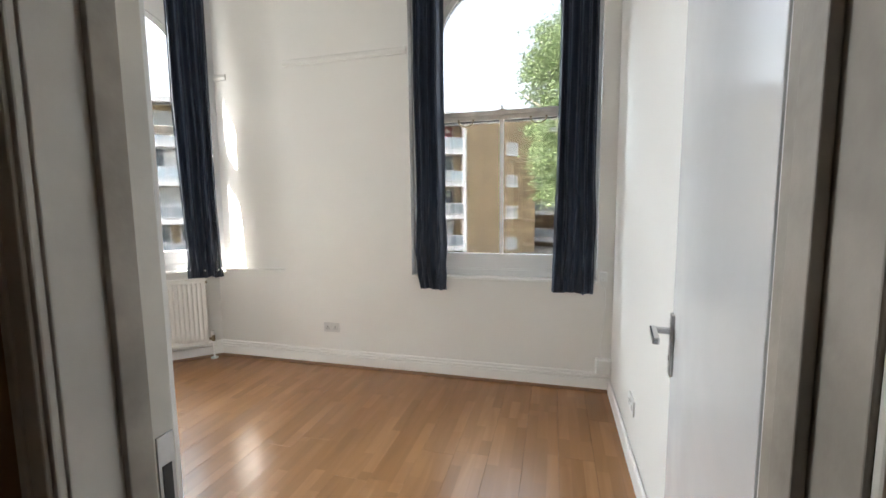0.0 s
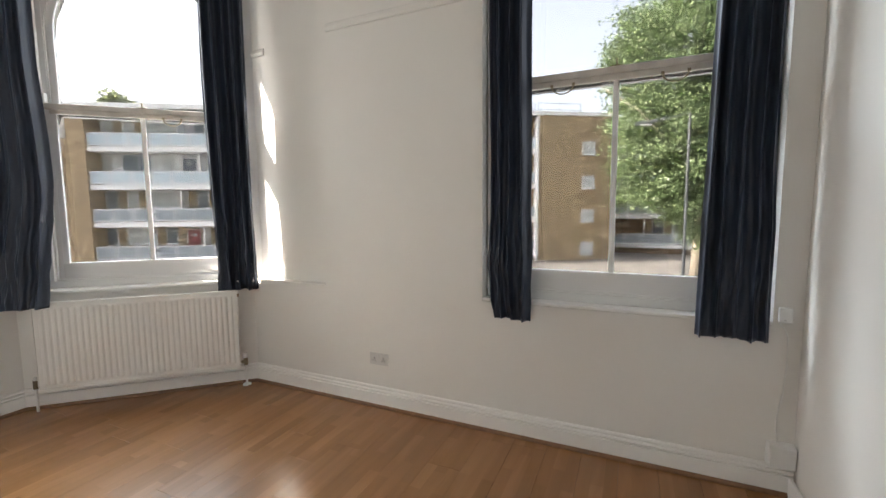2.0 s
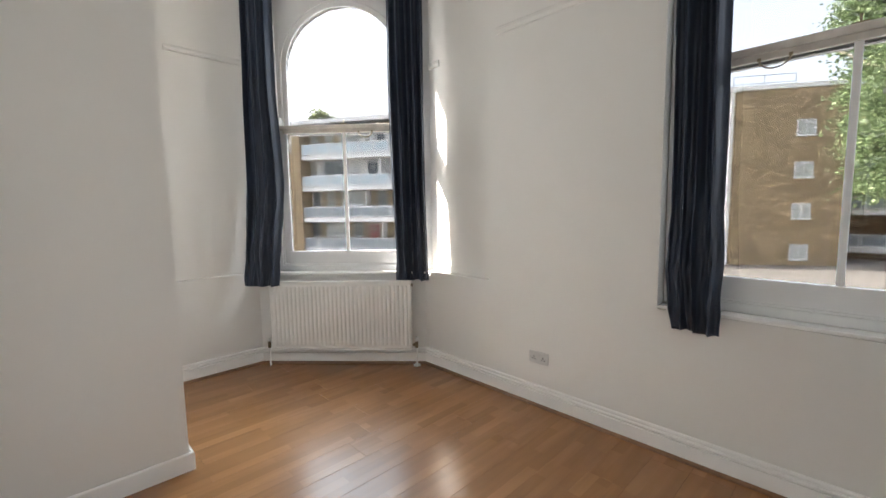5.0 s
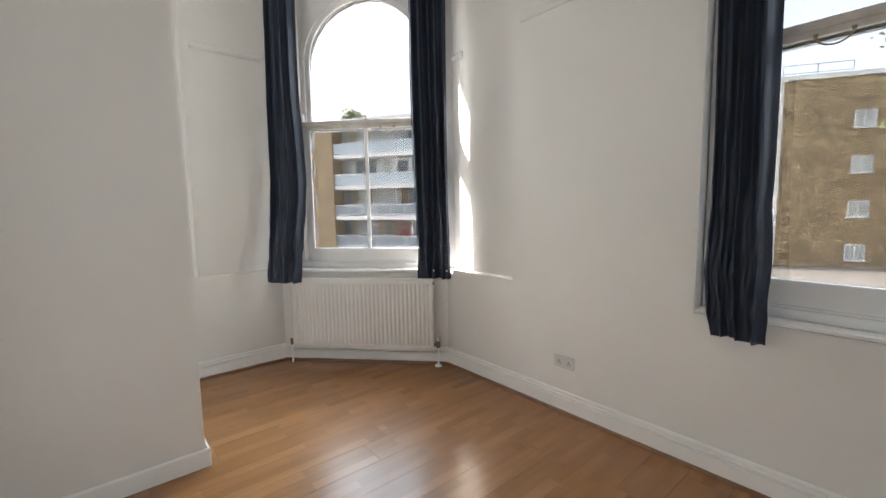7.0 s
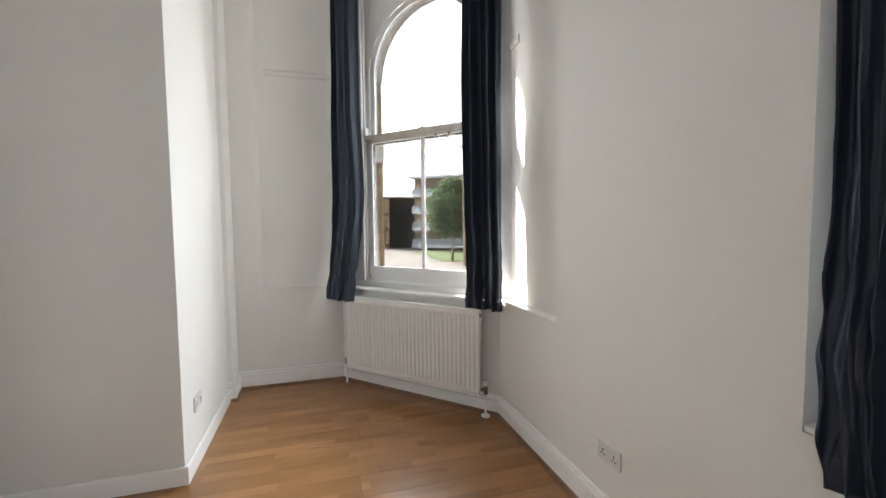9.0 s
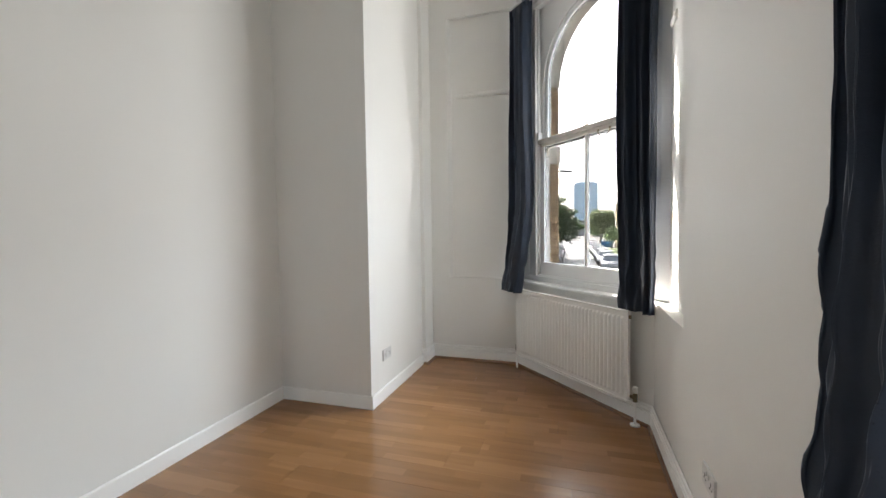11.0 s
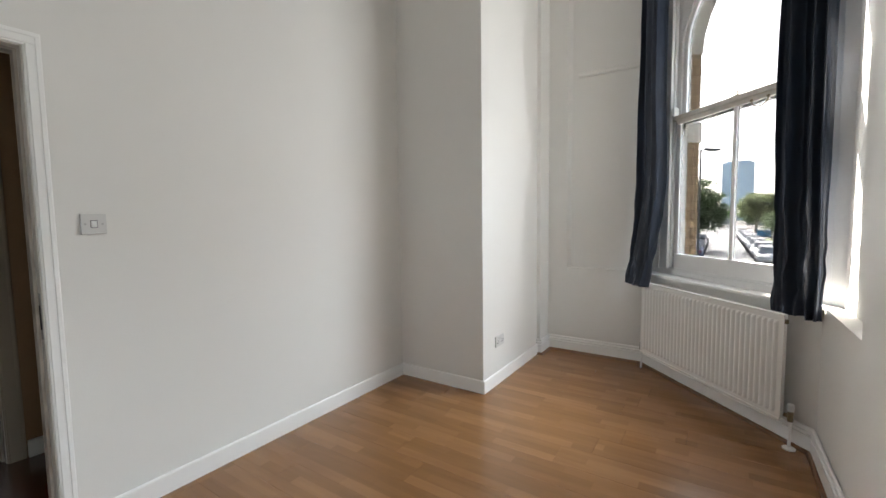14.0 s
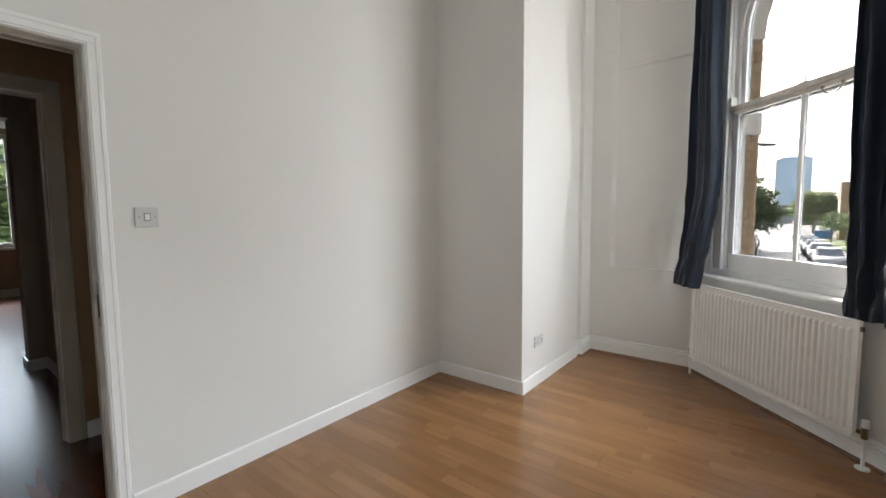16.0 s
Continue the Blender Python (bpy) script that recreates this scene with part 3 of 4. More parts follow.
# ---- brick reveals outside the windows ----
def brick_jamb(m, cx, r, y0, y1, wall_name):
    """Brick courses standing a little proud of the mortar on the outer window reveal, with a pale stone band."""
    base = empty(wall_name, m, "worn yellow and orange stock brick window reveal", "brick reveal", kind="structure")
    rng = random.Random(5)
    shared = []
    for w in (y1 - y0 - 0.004, (y1 - y0) * 0.5 - 0.006):
        bmb = boxes((-0.05, 0.0, 0, w, 0, 0.065), bevel=0.003)
        me = bpy.data.meshes.new("brick")
        bmb.to_mesh(me), bmb.free()
        me.materials.append(M_STOCK)
        shared.append(me)
    for k in (-1, 1):
        z, i = 0.86, 0
        while z < SPRING - 0.04:
            if 1.93 < z < 2.10:
                z, i = z + 0.075, i + 1
                continue
            spans = ((y0 + 0.002, 0),) if i % 2 else ((y0 + 0.002, 1), (y0 + 0.002 + (y1 - y0) * 0.5 + 0.003, 1))
            for yy, which in spans:
                b = new("brick", shared[which])
                b.parent = base
                b.location = (cx + k * (r - rng.random() * 0.005), yy, z)
                b.scale = (1 if k < 0 else -1, 1, 1)
            z, i = z + 0.075, i + 1
    for k in (-1, 1):
        part("mortar_bed", boxes((*sorted((cx + k * (r + 0.05), cx + k * (r + 0.003))), y0, y1 - 0.004, 0.86, SPRING)), M_MORTAR, base)
    bm = bmesh.new()
    for k in (-1, 1):
        box(bm, *sorted((cx + k * (r + 0.05), cx + k * (r - 0.014))), y0, y1 + 0.01, 1.955, 2.125, bevel=0.006)
    part("stone_band", bm, M_STONE, base, "pale grey stone band between the bricks")
    bm = bmesh.new()
    a, b = arc(cx, SPRING, r + 0.05, 0, 180, 12), arc(cx, SPRING, r - 0.012, 0, 180, 12)
    for i in range(12):
        extrude_xz(bm, [a[i], b[i], b[i + 1], a[i + 1]], y0, y1 - 0.002)
    part("arch_stone", bm, M_STONE, base, "pale stone arch")
    part("outer_sill", boxes((cx - r - 0.05, cx + r + 0.05, y0 - 0.02, y1 + 0.06, 0.79, 0.858), bevel=0.006), M_STONE, base, "stone window sill")
    return base


brick_jamb(BAY, UC, 0.598, 0.238, 0.372, "reveal_bay")
brick_jamb(W2M, 0.0, 0.598, 0.238, 0.372, "reveal_north")


# ---- door and its frame ----
def door_lining(name, x0, x1, y0, y1, h, label, stop=True, w=0.06):
    fr = empty(name, Matrix(), label, "door frame", kind="structure")
    bm = boxes((x0 - 0.03, x0, y0, y1, 0, h + 0.03), (x0, x1, y0, y1, h, h + 0.03), bevel=0.002)
    part("lining", bm, M_LINING, fr)
    part("hinge_lining", boxes((x1, x1 + 0.03, y0, y1, 0, h + 0.03), bevel=0.002), M_STOP, fr, "scuffed hinge side, browned further for its shade")
    if stop:
        ym = y1 - 0.045
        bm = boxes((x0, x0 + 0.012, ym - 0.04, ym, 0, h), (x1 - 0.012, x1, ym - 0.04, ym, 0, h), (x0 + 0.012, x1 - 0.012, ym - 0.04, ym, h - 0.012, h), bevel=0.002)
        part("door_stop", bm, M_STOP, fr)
    for yy, k in ((y1, 1), (y0, -1)):
        bm = bmesh.new()
        for a, b, t in ((0.004, w, 0.012), (0.012, w - 0.016, 0.017), (w - 0.02, w - 0.004, 0.021)):
            ys = sorted((yy, yy + k * t))
            box(bm, x0 - b, x0 - a, *ys, 0, h + a, bevel=0.003)
            box(bm, x1 + a, x1 + b, *ys, 0, h + a, bevel=0.003)
            box(bm, x0 - b, x1 + b, *ys, h + a, h + b, bevel=0.003)
        # duller paints here stand for shade in the hall and inner doorway
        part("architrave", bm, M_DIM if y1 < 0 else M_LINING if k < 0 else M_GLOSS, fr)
    return fr


fr1 = door_lining("door_frame_1", DX0, DX1, YD - 0.15, YD, DH, "white painted door lining with moulded architrave")
bm = boxes((DX0 - 0.001, DX0 + 0.0025, YD - 0.034, YD - 0.004, 0.88, 1.07), bevel=0.0008)
part("strike_plate", bm, M_STEEL, fr1, "worn metal strike plate")
part("strike_hole", boxes((DX0 + 0.0025, DX0 + 0.004, YD - 0.028, YD - 0.012, 0.92, 1.02)), M_SLOT, fr1)

DOOR = Matrix.Translation((DX1 + 0.002, YD + 0.012, 0)) @ Matrix.Rotation(radians(-8.2), 4, "Z")
door = empty("door_1", DOOR, "flat white painted door standing open against the side wall", "door", kind="structure")
part("leaf", boxes((0.0, 0.042, 0.0, 0.825, 0.008, 2.03), bevel=0.003), M_DOOR, door)
hp = 0.79
bm = boxes((-0.009, 0.0, hp - 0.022, hp + 0.022, 0.925, 1.105), bevel=0.002)
bp_ = part("backplate", bm, M_STEEL, door, "satin metal lever backplate")
bm = bmesh.new()
tube(bm, [(-0.005, hp, 1.055), (-0.05, hp, 1.055)], 0.010, 12)
box(bm, -0.062, -0.044, hp - 0.115, hp + 0.012, 1.045, 1.065, bevel=0.004)
part("lever", bm, M_CHROME, bp_, "chrome lever handle")
bm = bmesh.new()
tube(bm, [(-0.003, hp, 0.975), (-0.012, hp, 0.975)], 0.008, 10)
part("keyhole_cover", bm, M_STEEL, bp_)
for z in (0.22, 1.80):
    bm = bmesh.new()
    tube(bm, [(-0.004, -0.006, z - 0.045), (-0.004, -0.006, z + 0.045)], 0.006, 10)
    part("hinge", bm, M_STEEL, door)


# ---- hall and the room beyond ----
structure("floor_hall", boxes((-3.2, 1.8, -2.4, YD - 0.155, -0.2, 0.0)), M_HALLFLOOR, "dark reddish laminate hall floor with a sheen", "floor")
structure("floor_back_room", boxes((-3.2, 2.6, -7.6, -2.405, -0.2, 0.0)), M_HALLFLOOR, "dark reddish laminate floor", "floor")
structure("ceiling_hall", boxes((-3.4, 2.8, -7.9, YD - 0.155, 2.9, 3.05)), M_CEIL, "plain ceiling", "ceiling")
bm = boxes((-3.2, -0.45, -0.37, -0.25, 0, 2.9), (0.48, 1.8, -0.37, -0.25, 0, 2.9), (-0.45, 0.48, -0.37, -0.25, 2.07, 2.9))
box(bm, -3.2, DX0 - 0.03, YD - 0.162, YD - 0.151, 0, 2.9)
box(bm, DX1 + 0.03, 1.8, YD - 0.162, YD - 0.151, 0, 2.9)
box(bm, DX0 - 0.03, DX1 + 0.03, YD - 0.162, YD - 0.151, DH + 0.03, 2.9)
box(bm, -3.3, -3.2, -0.37, YD - 0.15, 0, 2.9)
box(bm, 1.8, 1.9, -0.37, YD - 0.15, 0, 2.9)
structure("wall_hall", bm, M_HALL, "hall wall with the shade put into its tan colour", "wall")
door_lining("door_frame_2", -0.42, 0.45, -0.37, -0.25, 2.04, "inner doorway, moulded architrave coloured tan for the shade", stop=True, w=0.085)
bm = boxes((-0.75, -0.62, -2.1, -0.371, 0, 2.9), (-3.3, -0.49, -2.32, -2.1, 0, 2.9), (0.62, 0.75, -2.1, -0.371, 0, 2.9), (0.5, 2.7, -2.32, -2.1, 0, 2.9), (-0.49, 0.5, -2.32, -2.1, 2.2, 2.9),
           (-3.3, -3.2, -7.5, -2.33, 0, 2.9), (2.6, 2.7, -7.5, -2.33, 0, 2.9),
           (-3.3, -1.06, -7.6, -7.4, 0, 2.9), (-0.2, 2.7, -7.6, -7.4, 0, 2.9), (-1.06, -0.2, -7.6, -7.4, 0, 0.86), (-1.06, -0.2, -7.6, -7.4, 2.8, 2.9))
structure("wall_back_room", bm, M_DIM, "walls of the passage and room beyond, dimness put into their colour", "wall")
structure("baseboard_hall", sweep([(-0.49, -2.1), (-0.49, -2.32)][::-1] + [(-0.62, -2.1), (-0.62, -0.372)], [(o, z) for o, z in SP]), M_GLOSS, "white skirting board", "baseboard")
structure("baseboard_hall_wall", sweep([(-0.51, -0.25), (-3.2, -0.25)][::-1], [(-o, z) for o, z in SP]), M_GLOSS, "white skirting board", "baseboard")
structure("baseboard_back_room", sweep([(-3.2, -7.4), (2.6, -7.4)], [(-o * 1.5, z * 1.4) for o, z in SP]), M_GLOSS, "white skirting board", "baseboard")
w3 = empty("window_3", Matrix(), "white sash window in the room beyond the hall", "window", kind="structure")
bm = boxes((-1.06, -0.99, -7.56, -7.44, 0.86, 2.8), (-0.27, -0.2, -7.56, -7.44, 0.86, 2.8), (-0.99, -0.27, -7.56, -7.44, 2.73, 2.8), (-0.99, -0.27, -7.56, -7.44, 0.86, 0.94), (-0.99, -0.27, -7.54, -7.46, 2.30, 2.37), (-0.99, -0.27, -7.53, -7.47, 1.90, 1.93), bevel=0.004)
part("window_frame", bm, M_SASH, w3)
part("window_sill", boxes((-1.1, -0.16, -7.46, -7.36, 0.82, 0.858), bevel=0.004), M_GLOSS, w3)
p = part("pane", boxes((-0.99, -0.27, -7.502, -7.498, 0.94, 2.73)), M_GLASS, w3)
p.visible_shadow = False


# ---- curtains ----
def curtain(m, outline, z0, z1, folds, seed, y0, label, bulge=0.045):
    """A gathered cloth: deep pleats at the top that loosen and crinkle towards the hem."""
    th = empty("curtain", m, label, "curtain", "curtains at the windows")
    rng = random.Random(seed)
    nu, nz = 110, 170
    cuts = np.cumsum([0.0] + [rng.uniform(0.35, 1.7) for _ in range(folds)])
    cuts = cuts / cuts[-1]
    amp = [rng.uniform(0.4, 1.6) for _ in range(folds)]
    zs = [o[0] for o in outline]
    lefts, rights = [o[1] for o in outline], [o[2] for o in outline]
    verts = []
    for j in range(nz + 1):
        z = z0 + (z1 - z0) * j / nz
        xl, xr = np.interp(z, zs, lefts), np.interp(z, zs, rights)
        low = max(0.0, 1.0 - (z - z0) / 0.95)
        crumple = low ** 0.8
        drift = 0.05 * noise.noise((z * 0.9, seed * 2.3, 1.0)) + 0.06 * low * noise.noise((z * 3.0, seed, 2.0))
        for i in range(nu + 1):
            t = i / nu
            tt = min(max(t + drift * math.sin(math.pi * t), 0.0), 0.99999)
            k = int(np.searchsorted(cuts, tt, "right")) - 1
            w = (tt - cuts[k]) / (cuts[k + 1] - cuts[k])
            n1 = noise.noise((t * 3 + seed, z * 0.8, seed * 3.1))
            n2 = noise.noise((t * 7 + z * 1.5, z * 4.2 + seed, 7.7))
            n3 = noise.noise((t * 15 - z * 4.0, z * 9.0, seed))
            n4 = noise.noise((t * 26 + 3, z * 2.6, seed + 9.0))
            n5 = noise.noise((t * 11 + 0.7 * z, z * 1.3, seed + 4.0))
            n6 = noise.noise((t * 19 - 0.9 * z, z * 2.2, seed + 5.0))
            fine = 0.009 * (abs(n5) - 0.2) + 0.003 * (abs(n6) - 0.2) * (1 + 2 * low)
            wave = math.cos(2 * math.pi * w)
            wave = math.copysign(abs(wave) ** 0.75, wave)
            depth = -bulge * low * low + 0.026 * amp[k] * (1 - 0.5 * crumple) * wave + 0.022 * n1 + fine + 0.0015 * n4 + crumple * (0.032 * n2 + 0.016 * n3)
            x = xl + (xr - xl) * t + 0.006 * math.sin(2 * math.pi * w) * amp[k] + 0.006 * n1 + crumple * (0.007 * n2 + 0.003 * n3)
            hem = 0.012 * noise.noise((t * 6, seed * 1.7, 0)) if j == 0 else 0
            verts.append((x, y0 + depth, z + hem))
    faces = [(j * (nu + 1) + i, j * (nu + 1) + i + 1, (j + 1) * (nu + 1) + i + 1, (j + 1) * (nu + 1) + i) for j in range(nz) for i in range(nu)]
    me = bpy.data.meshes.new("cloth")
    me.from_pydata(verts, [], faces)
    me.materials.append(M_CURTAIN)
    me.shade_smooth()
    cl = new("cloth", me)
    cl.parent = th
    so = cl.modifiers.new("thickness", "SOLIDIFY")
    so.thickness = 0.003
    a, b = outline[-1][1], outline[-1][2]
    part("heading_tape", boxes((a, b, y0 - 0.006, y0 + 0.006, z1 - 0.05, z1 + 0.012), bevel=0.002), M_CURTAIN, th)
    return th


W1M = BAY @ Matrix.Translation((UC, 0, 0))
curtain(W1M, [(0.74, -0.865, -0.565), (1.1, -0.875, -0.555), (1.6, -0.85, -0.525), (1.9, -0.845, -0.53), (2.4, -0.835, -0.555), (3.40, -0.815, -0.545)], 0.745, 3.40, 4, 3, -0.025, "long charcoal curtain hanging crinkled over the sill end", 0.11)
curtain(W1M, [(0.74, 0.465, 0.765), (0.95, 0.475, 0.75), (1.6, 0.455, 0.735), (2.4, 0.435, 0.735), (3.40, 0.43, 0.735)], 0.77, 3.40, 5, 8, -0.025, "long charcoal curtain beside a sunlit reveal", 0.006)
curtain(W2M, [(0.74, -0.635, -0.41), (0.85, -0.66, -0.41), (1.05, -0.685, -0.415), (1.35, -0.675, -0.43), (2.4, -0.675, -0.435), (3.40, -0.68, -0.43)], 0.75, 3.40, 4, 14, -0.035, "long charcoal curtain, bunched above its hem")
curtain(W2M, [(0.74, 0.40, 0.70), (1.3, 0.415, 0.71), (1.6, 0.425, 0.70), (2.4, 0.435, 0.70), (3.40, 0.44, 0.70)], 0.765, 3.40, 5, 21, -0.035, "long charcoal curtain covering the window edge")
for nm, m, hw, yw in (("curtain_rail", W1M, 0.80, 0.025), ("curtain_rail", W2M, 0.84, 0.0)):
    r = empty(nm, m, "slim white curtain track above the window", "curtain rail", "curtain tracks")
    part("track", boxes((-hw, hw, -0.045, -0.005, 3.412, 3.44), bevel=0.003), M_PLASTIC, r)
    for x in (-hw + 0.05, 0.0, hw - 0.05):
        part("bracket", boxes((x - 0.012, x + 0.012, -0.04, yw + 0.08, 3.44, 3.47), bevel=0.002), M_PLASTIC, r)


# ---- radiator ----
rad = empty("radiator", BAY, "white ribbed panel radiator under the bay window", "radiator")
bm = bmesh.new()
u0, u1, zb, zt, yf = 0.13, 1.398, 0.155, 0.77, -0.085
NF = 33
xs, ys = [u0], [0.0]
pitch = (u1 - u0 - 0.05) / NF
for i in range(NF):
    c = u0 + 0.025 + pitch * i
    for a, dep in ((0.06, 0), (0.20, 0.004), (0.36, 0.008), (0.64, 0.008), (0.80, 0.004), (0.94, 0)):
        xs.append(c + pitch * a), ys.append(dep)
xs.append(u1), ys.append(0.0)
rows = [(zb, 0), (zb + 0.03, 0), (zb + 0.05, 1), (zt - 0.05, 1), (zt - 0.03, 0), (zt, 0)]
grid = [[bm.verts.new((x, yf - d * k, z)) for x, d in zip(xs, ys)] for z, k in rows]
for A, B in zip(grid, grid[1:]):
    for i in range(len(xs) - 1):
        bm.faces.new((A[i], A[i + 1], B[i + 1], B[i]))
part("front_panel", bm, M_RAD, rad)
part("rear_panel", boxes((u0, u1, yf + 0.001, yf + 0.016, zb + 0.005, zt - 0.005), bevel=0.003), M_RAD, rad)
bm = boxes((u0 - 0.006, u1 + 0.006, yf - 0.004, yf + 0.024, zt - 0.004, zt + 0.008), bevel=0.003)
part("top_rail", bm, M_RAD, rad)
for i, x in enumerate((u0 - 0.006, u1 + 0.002)):
    part("side_panel", boxes((x, x + 0.004, yf - 0.003, yf + 0.02, zb + 0.02, zt - 0.004)), M_RAD, rad)
part("bottom_rail", boxes((u0, u1, yf - 0.004, yf + 0.002, zb - 0.006, zb + 0.012), bevel=0.002), M_RAD, rad)
for x, k in ((u0 - 0.035, -1), (u1 + 0.04, 1)):
    bm = bmesh.new()
    tube(bm, [(x - k * 0.035, yf + 0.03, 0.19), (x, yf + 0.03, 0.19)], 0.012, 10)
    tube(bm, [(x, yf + 0.03, 0.165), (x, yf + 0.03, 0.225)], 0.015, 10)
    v = part("valve", bm, M_BRASS, rad, "dark metal radiator valve")
    bm = bmesh.new()
    if k > 0:
        tube(bm, [(x, yf + 0.03, 0.222), (x, yf + 0.03, 0.228), (x, yf + 0.03, 0.262), (x, yf + 0.03, 0.266)], [0.013, 0.018, 0.017, 0.012], 14)
    else:
        tube(bm, [(x, yf + 0.03, 0.222), (x, yf + 0.03, 0.25)], [0.013, 0.010], 12)
    part("valve_cap", bm, M_PLASTIC, v, "white valve cap")
    bm = bmesh.new()
    tube(bm, [(x, yf + 0.03, 0.0), (x, yf + 0.03, 0.168)], 0.0085, 10)
    part("pipe", bm, M_GLOSS, rad)
    if k > 0:
        bm = bmesh.new()
        tube(bm, [(x, yf + 0.03, 0.0), (x, yf + 0.03, 0.008), (x, yf + 0.03, 0.013)], [0.032, 0.032, 0.012], 16)
        part("floor_collar", bm, M_PLASTIC, rad, "white floor collar round the pipe")
part("bleed_valve", boxes((u1, u1 + 0.018, yf + 0.002, yf + 0.018, zt - 0.045, zt - 0.02), bevel=0.002), M_BRASS, rad)
part("wall_bracket", boxes((u0 + 0.2, u0 + 0.24, yf + 0.014, 0.026, 0.25, 0.65)), M_STEEL, rad)
part("wall_bracket", boxes((u1 - 0.24, u1 - 0.2, yf + 0.014, 0.026, 0.25, 0.65)), M_STEEL, rad)


# ---- sockets, switch, small fittings ----
def socket(m, w, label, double=True, plate=None):
    """UK outlet on a wall whose outward side is local -y."""
    s = empty("power_socket", m, label, "socket", "wall sockets")
    part("plate", boxes((-w / 2, w / 2, -0.010, 0.001, -0.043, 0.043), bevel=0.003), plate or M_PLASTIC, s)
    for cx in ((-0.037, 0.037) if double else (0.0,)):
        for dx, dz, a, b in ((0, 0.004, 0.0035, 0.007), (-0.011, -0.013, 0.005, 0.003), (0.011, -0.013, 0.005, 0.003)):
            part("pin_slot", boxes((cx + dx - a, cx + dx + a, -0.0108, -0.0095, dz - b, dz + b)), M_SLOT, s)
        rx = cx * 0.38
        part("rocker", boxes((rx - 0.006, rx + 0.006, -0.014, -0.0095, 0.012, 0.032), bevel=0.0015), plate or M_PLASTIC, s)
    for sx in (-0.06, 0.06):
        if double:
            part("screw", boxes((sx - 0.003, sx + 0.003, -0.0112, -0.0098, -0.003, 0.003)), M_STEEL, s)
    return s


socket(Matrix.Translation((-1.722, YF, 0.346)), 0.152, "greyish white double power socket above the skirting", plate=M_GREYPL)
socket(Matrix.Translation((-2.955, BY, 0.345)) @ Matrix.Rotation(math.pi, 4, "Z"), 0.150, "white double power socket on the boxing", plate=M_GREYPL)
socket(Matrix.Translation((XR, 2.66, 0.33)) @ Matrix.Rotation(-math.pi / 2, 4, "Z"), 0.148, "white double power socket low on the side wall")
sw = empty("light_switch", Matrix.Translation((-0.585, YD, 1.347)) @ Matrix.Rotation(math.pi, 4, "Z"), "square white single light switch near the door", "light switch")
part("plate", boxes((-0.045, 0.045, -0.012, 0.001, -0.044, 0.044), bevel=0.002), M_GREYPL, sw)
part("rocker_gap", boxes((-0.0125, 0.0125, -0.0125, -0.0115, -0.0165, 0.0165)), M_SLOT, sw)
bm = boxes((-0.010, 0.010, -0.018, -0.011, -0.014, 0.014), bevel=0.002)
for v in bm.verts:
    if v.co.z > 0 and v.co.y < -0.014:
        v.co.y += 0.004
part("rocker", bm, M_PLASTIC, sw)
for x in (-0.03, 0.03):
    part("screw", boxes((x - 0.0035, x + 0.0035, -0.0130, -0.0115, -0.0035, 0.0035)), M_STEEL, sw)

ph = empty("phone_socket", Matrix.Translation((0.548, YF, 0.885)), "small white phone socket at the window corner", "socket")
part("plate", boxes((-0.026, 0.026, -0.024, 0.001, -0.036, 0.036), bevel=0.004), M_PLASTIC, ph)
part("port", boxes((-0.008, 0.002, -0.0245, -0.0235, -0.026, -0.018)), M_GREYPL, ph)
jb = empty("junction_box", Matrix.Translation((0.562, YF, 0.205)), "white plastic junction box on the skirting corner", "junction box")
part("case", boxes((-0.055, 0.055, -0.06, 0.001, -0.055, 0.055), bevel=0.006), M_PLASTIC, jb)
part("lid", boxes((-0.05, 0.05, -0.064, -0.059, -0.05, 0.05), bevel=0.002), M_PLASTIC, jb)
cb = empty("phone_cable", Matrix.Translation((0.548, YF, 0)), "thin white cable sagging between the two boxes", "cable")
bm = bmesh.new()
tube(bm, [(-0.012, -0.012, 0.852), (-0.018, -0.02, 0.838), (0.0, -0.012, 0.82), (0.016, -0.006, 0.78), (0.02, -0.006, 0.65), (0.012, -0.007, 0.5), (-0.004, -0.006, 0.4), (-0.006, -0.007, 0.32), (0.0, -0.02, 0.255)], 0.0028, 6)
part("wire", bm, M_PLASTIC, cb, smooth=True)
pp = empty("wall_pipe", Matrix.Translation((-3.815, 1.598, 0)), "thin painted pipe running up the wall corner", "pipe")
bm = bmesh.new()
tube(bm, [(0, 0, 0.1), (0, 0, CEIL)], 0.011, 10)
tube(bm, [(0, 0, 2.66), (0, 0, 2.675), (0, 0, 2.70), (0, 0, 2.715)], [0.011, 0.02, 0.02, 0.011], 10)
part("run", bm, M_WALL, pp, smooth=True)


# ---- outside: ground and street ----
GZ = -2.75
ground = structure("ground", boxes((-1500, 1500, -1500, 1500, GZ - 0.3, GZ)), M_GROUND, "sandy paved ground between the buildings", "ground")
structure("road", boxes((-420, -4.9, -0.5, 7.5, GZ, GZ + 0.02)), M_ROAD, "sunlit asphalt street lined with parked cars", "road")
structure("road_north", boxes((-30, 60, 9.2, 15.0, GZ, GZ + 0.016)), M_ROAD, "asphalt side road below the window", "road")
structure("pavement_west", boxes((-420, -9, 7.5, 8.9, GZ, GZ + 0.12)), M_PAVE, "pale paved footway beside the parked cars", "pavement")
structure("pavement_south", boxes((-420, -9, -3.0, -0.5, GZ, GZ + 0.12)), M_PAVE, "pale paved footway", "pavement")
structure("lawn_street", boxes((-84, -60, 8.95, 11.2, GZ, GZ + 0.06)), M_GRASS, "bright mown lawn behind a low edge", "lawn")
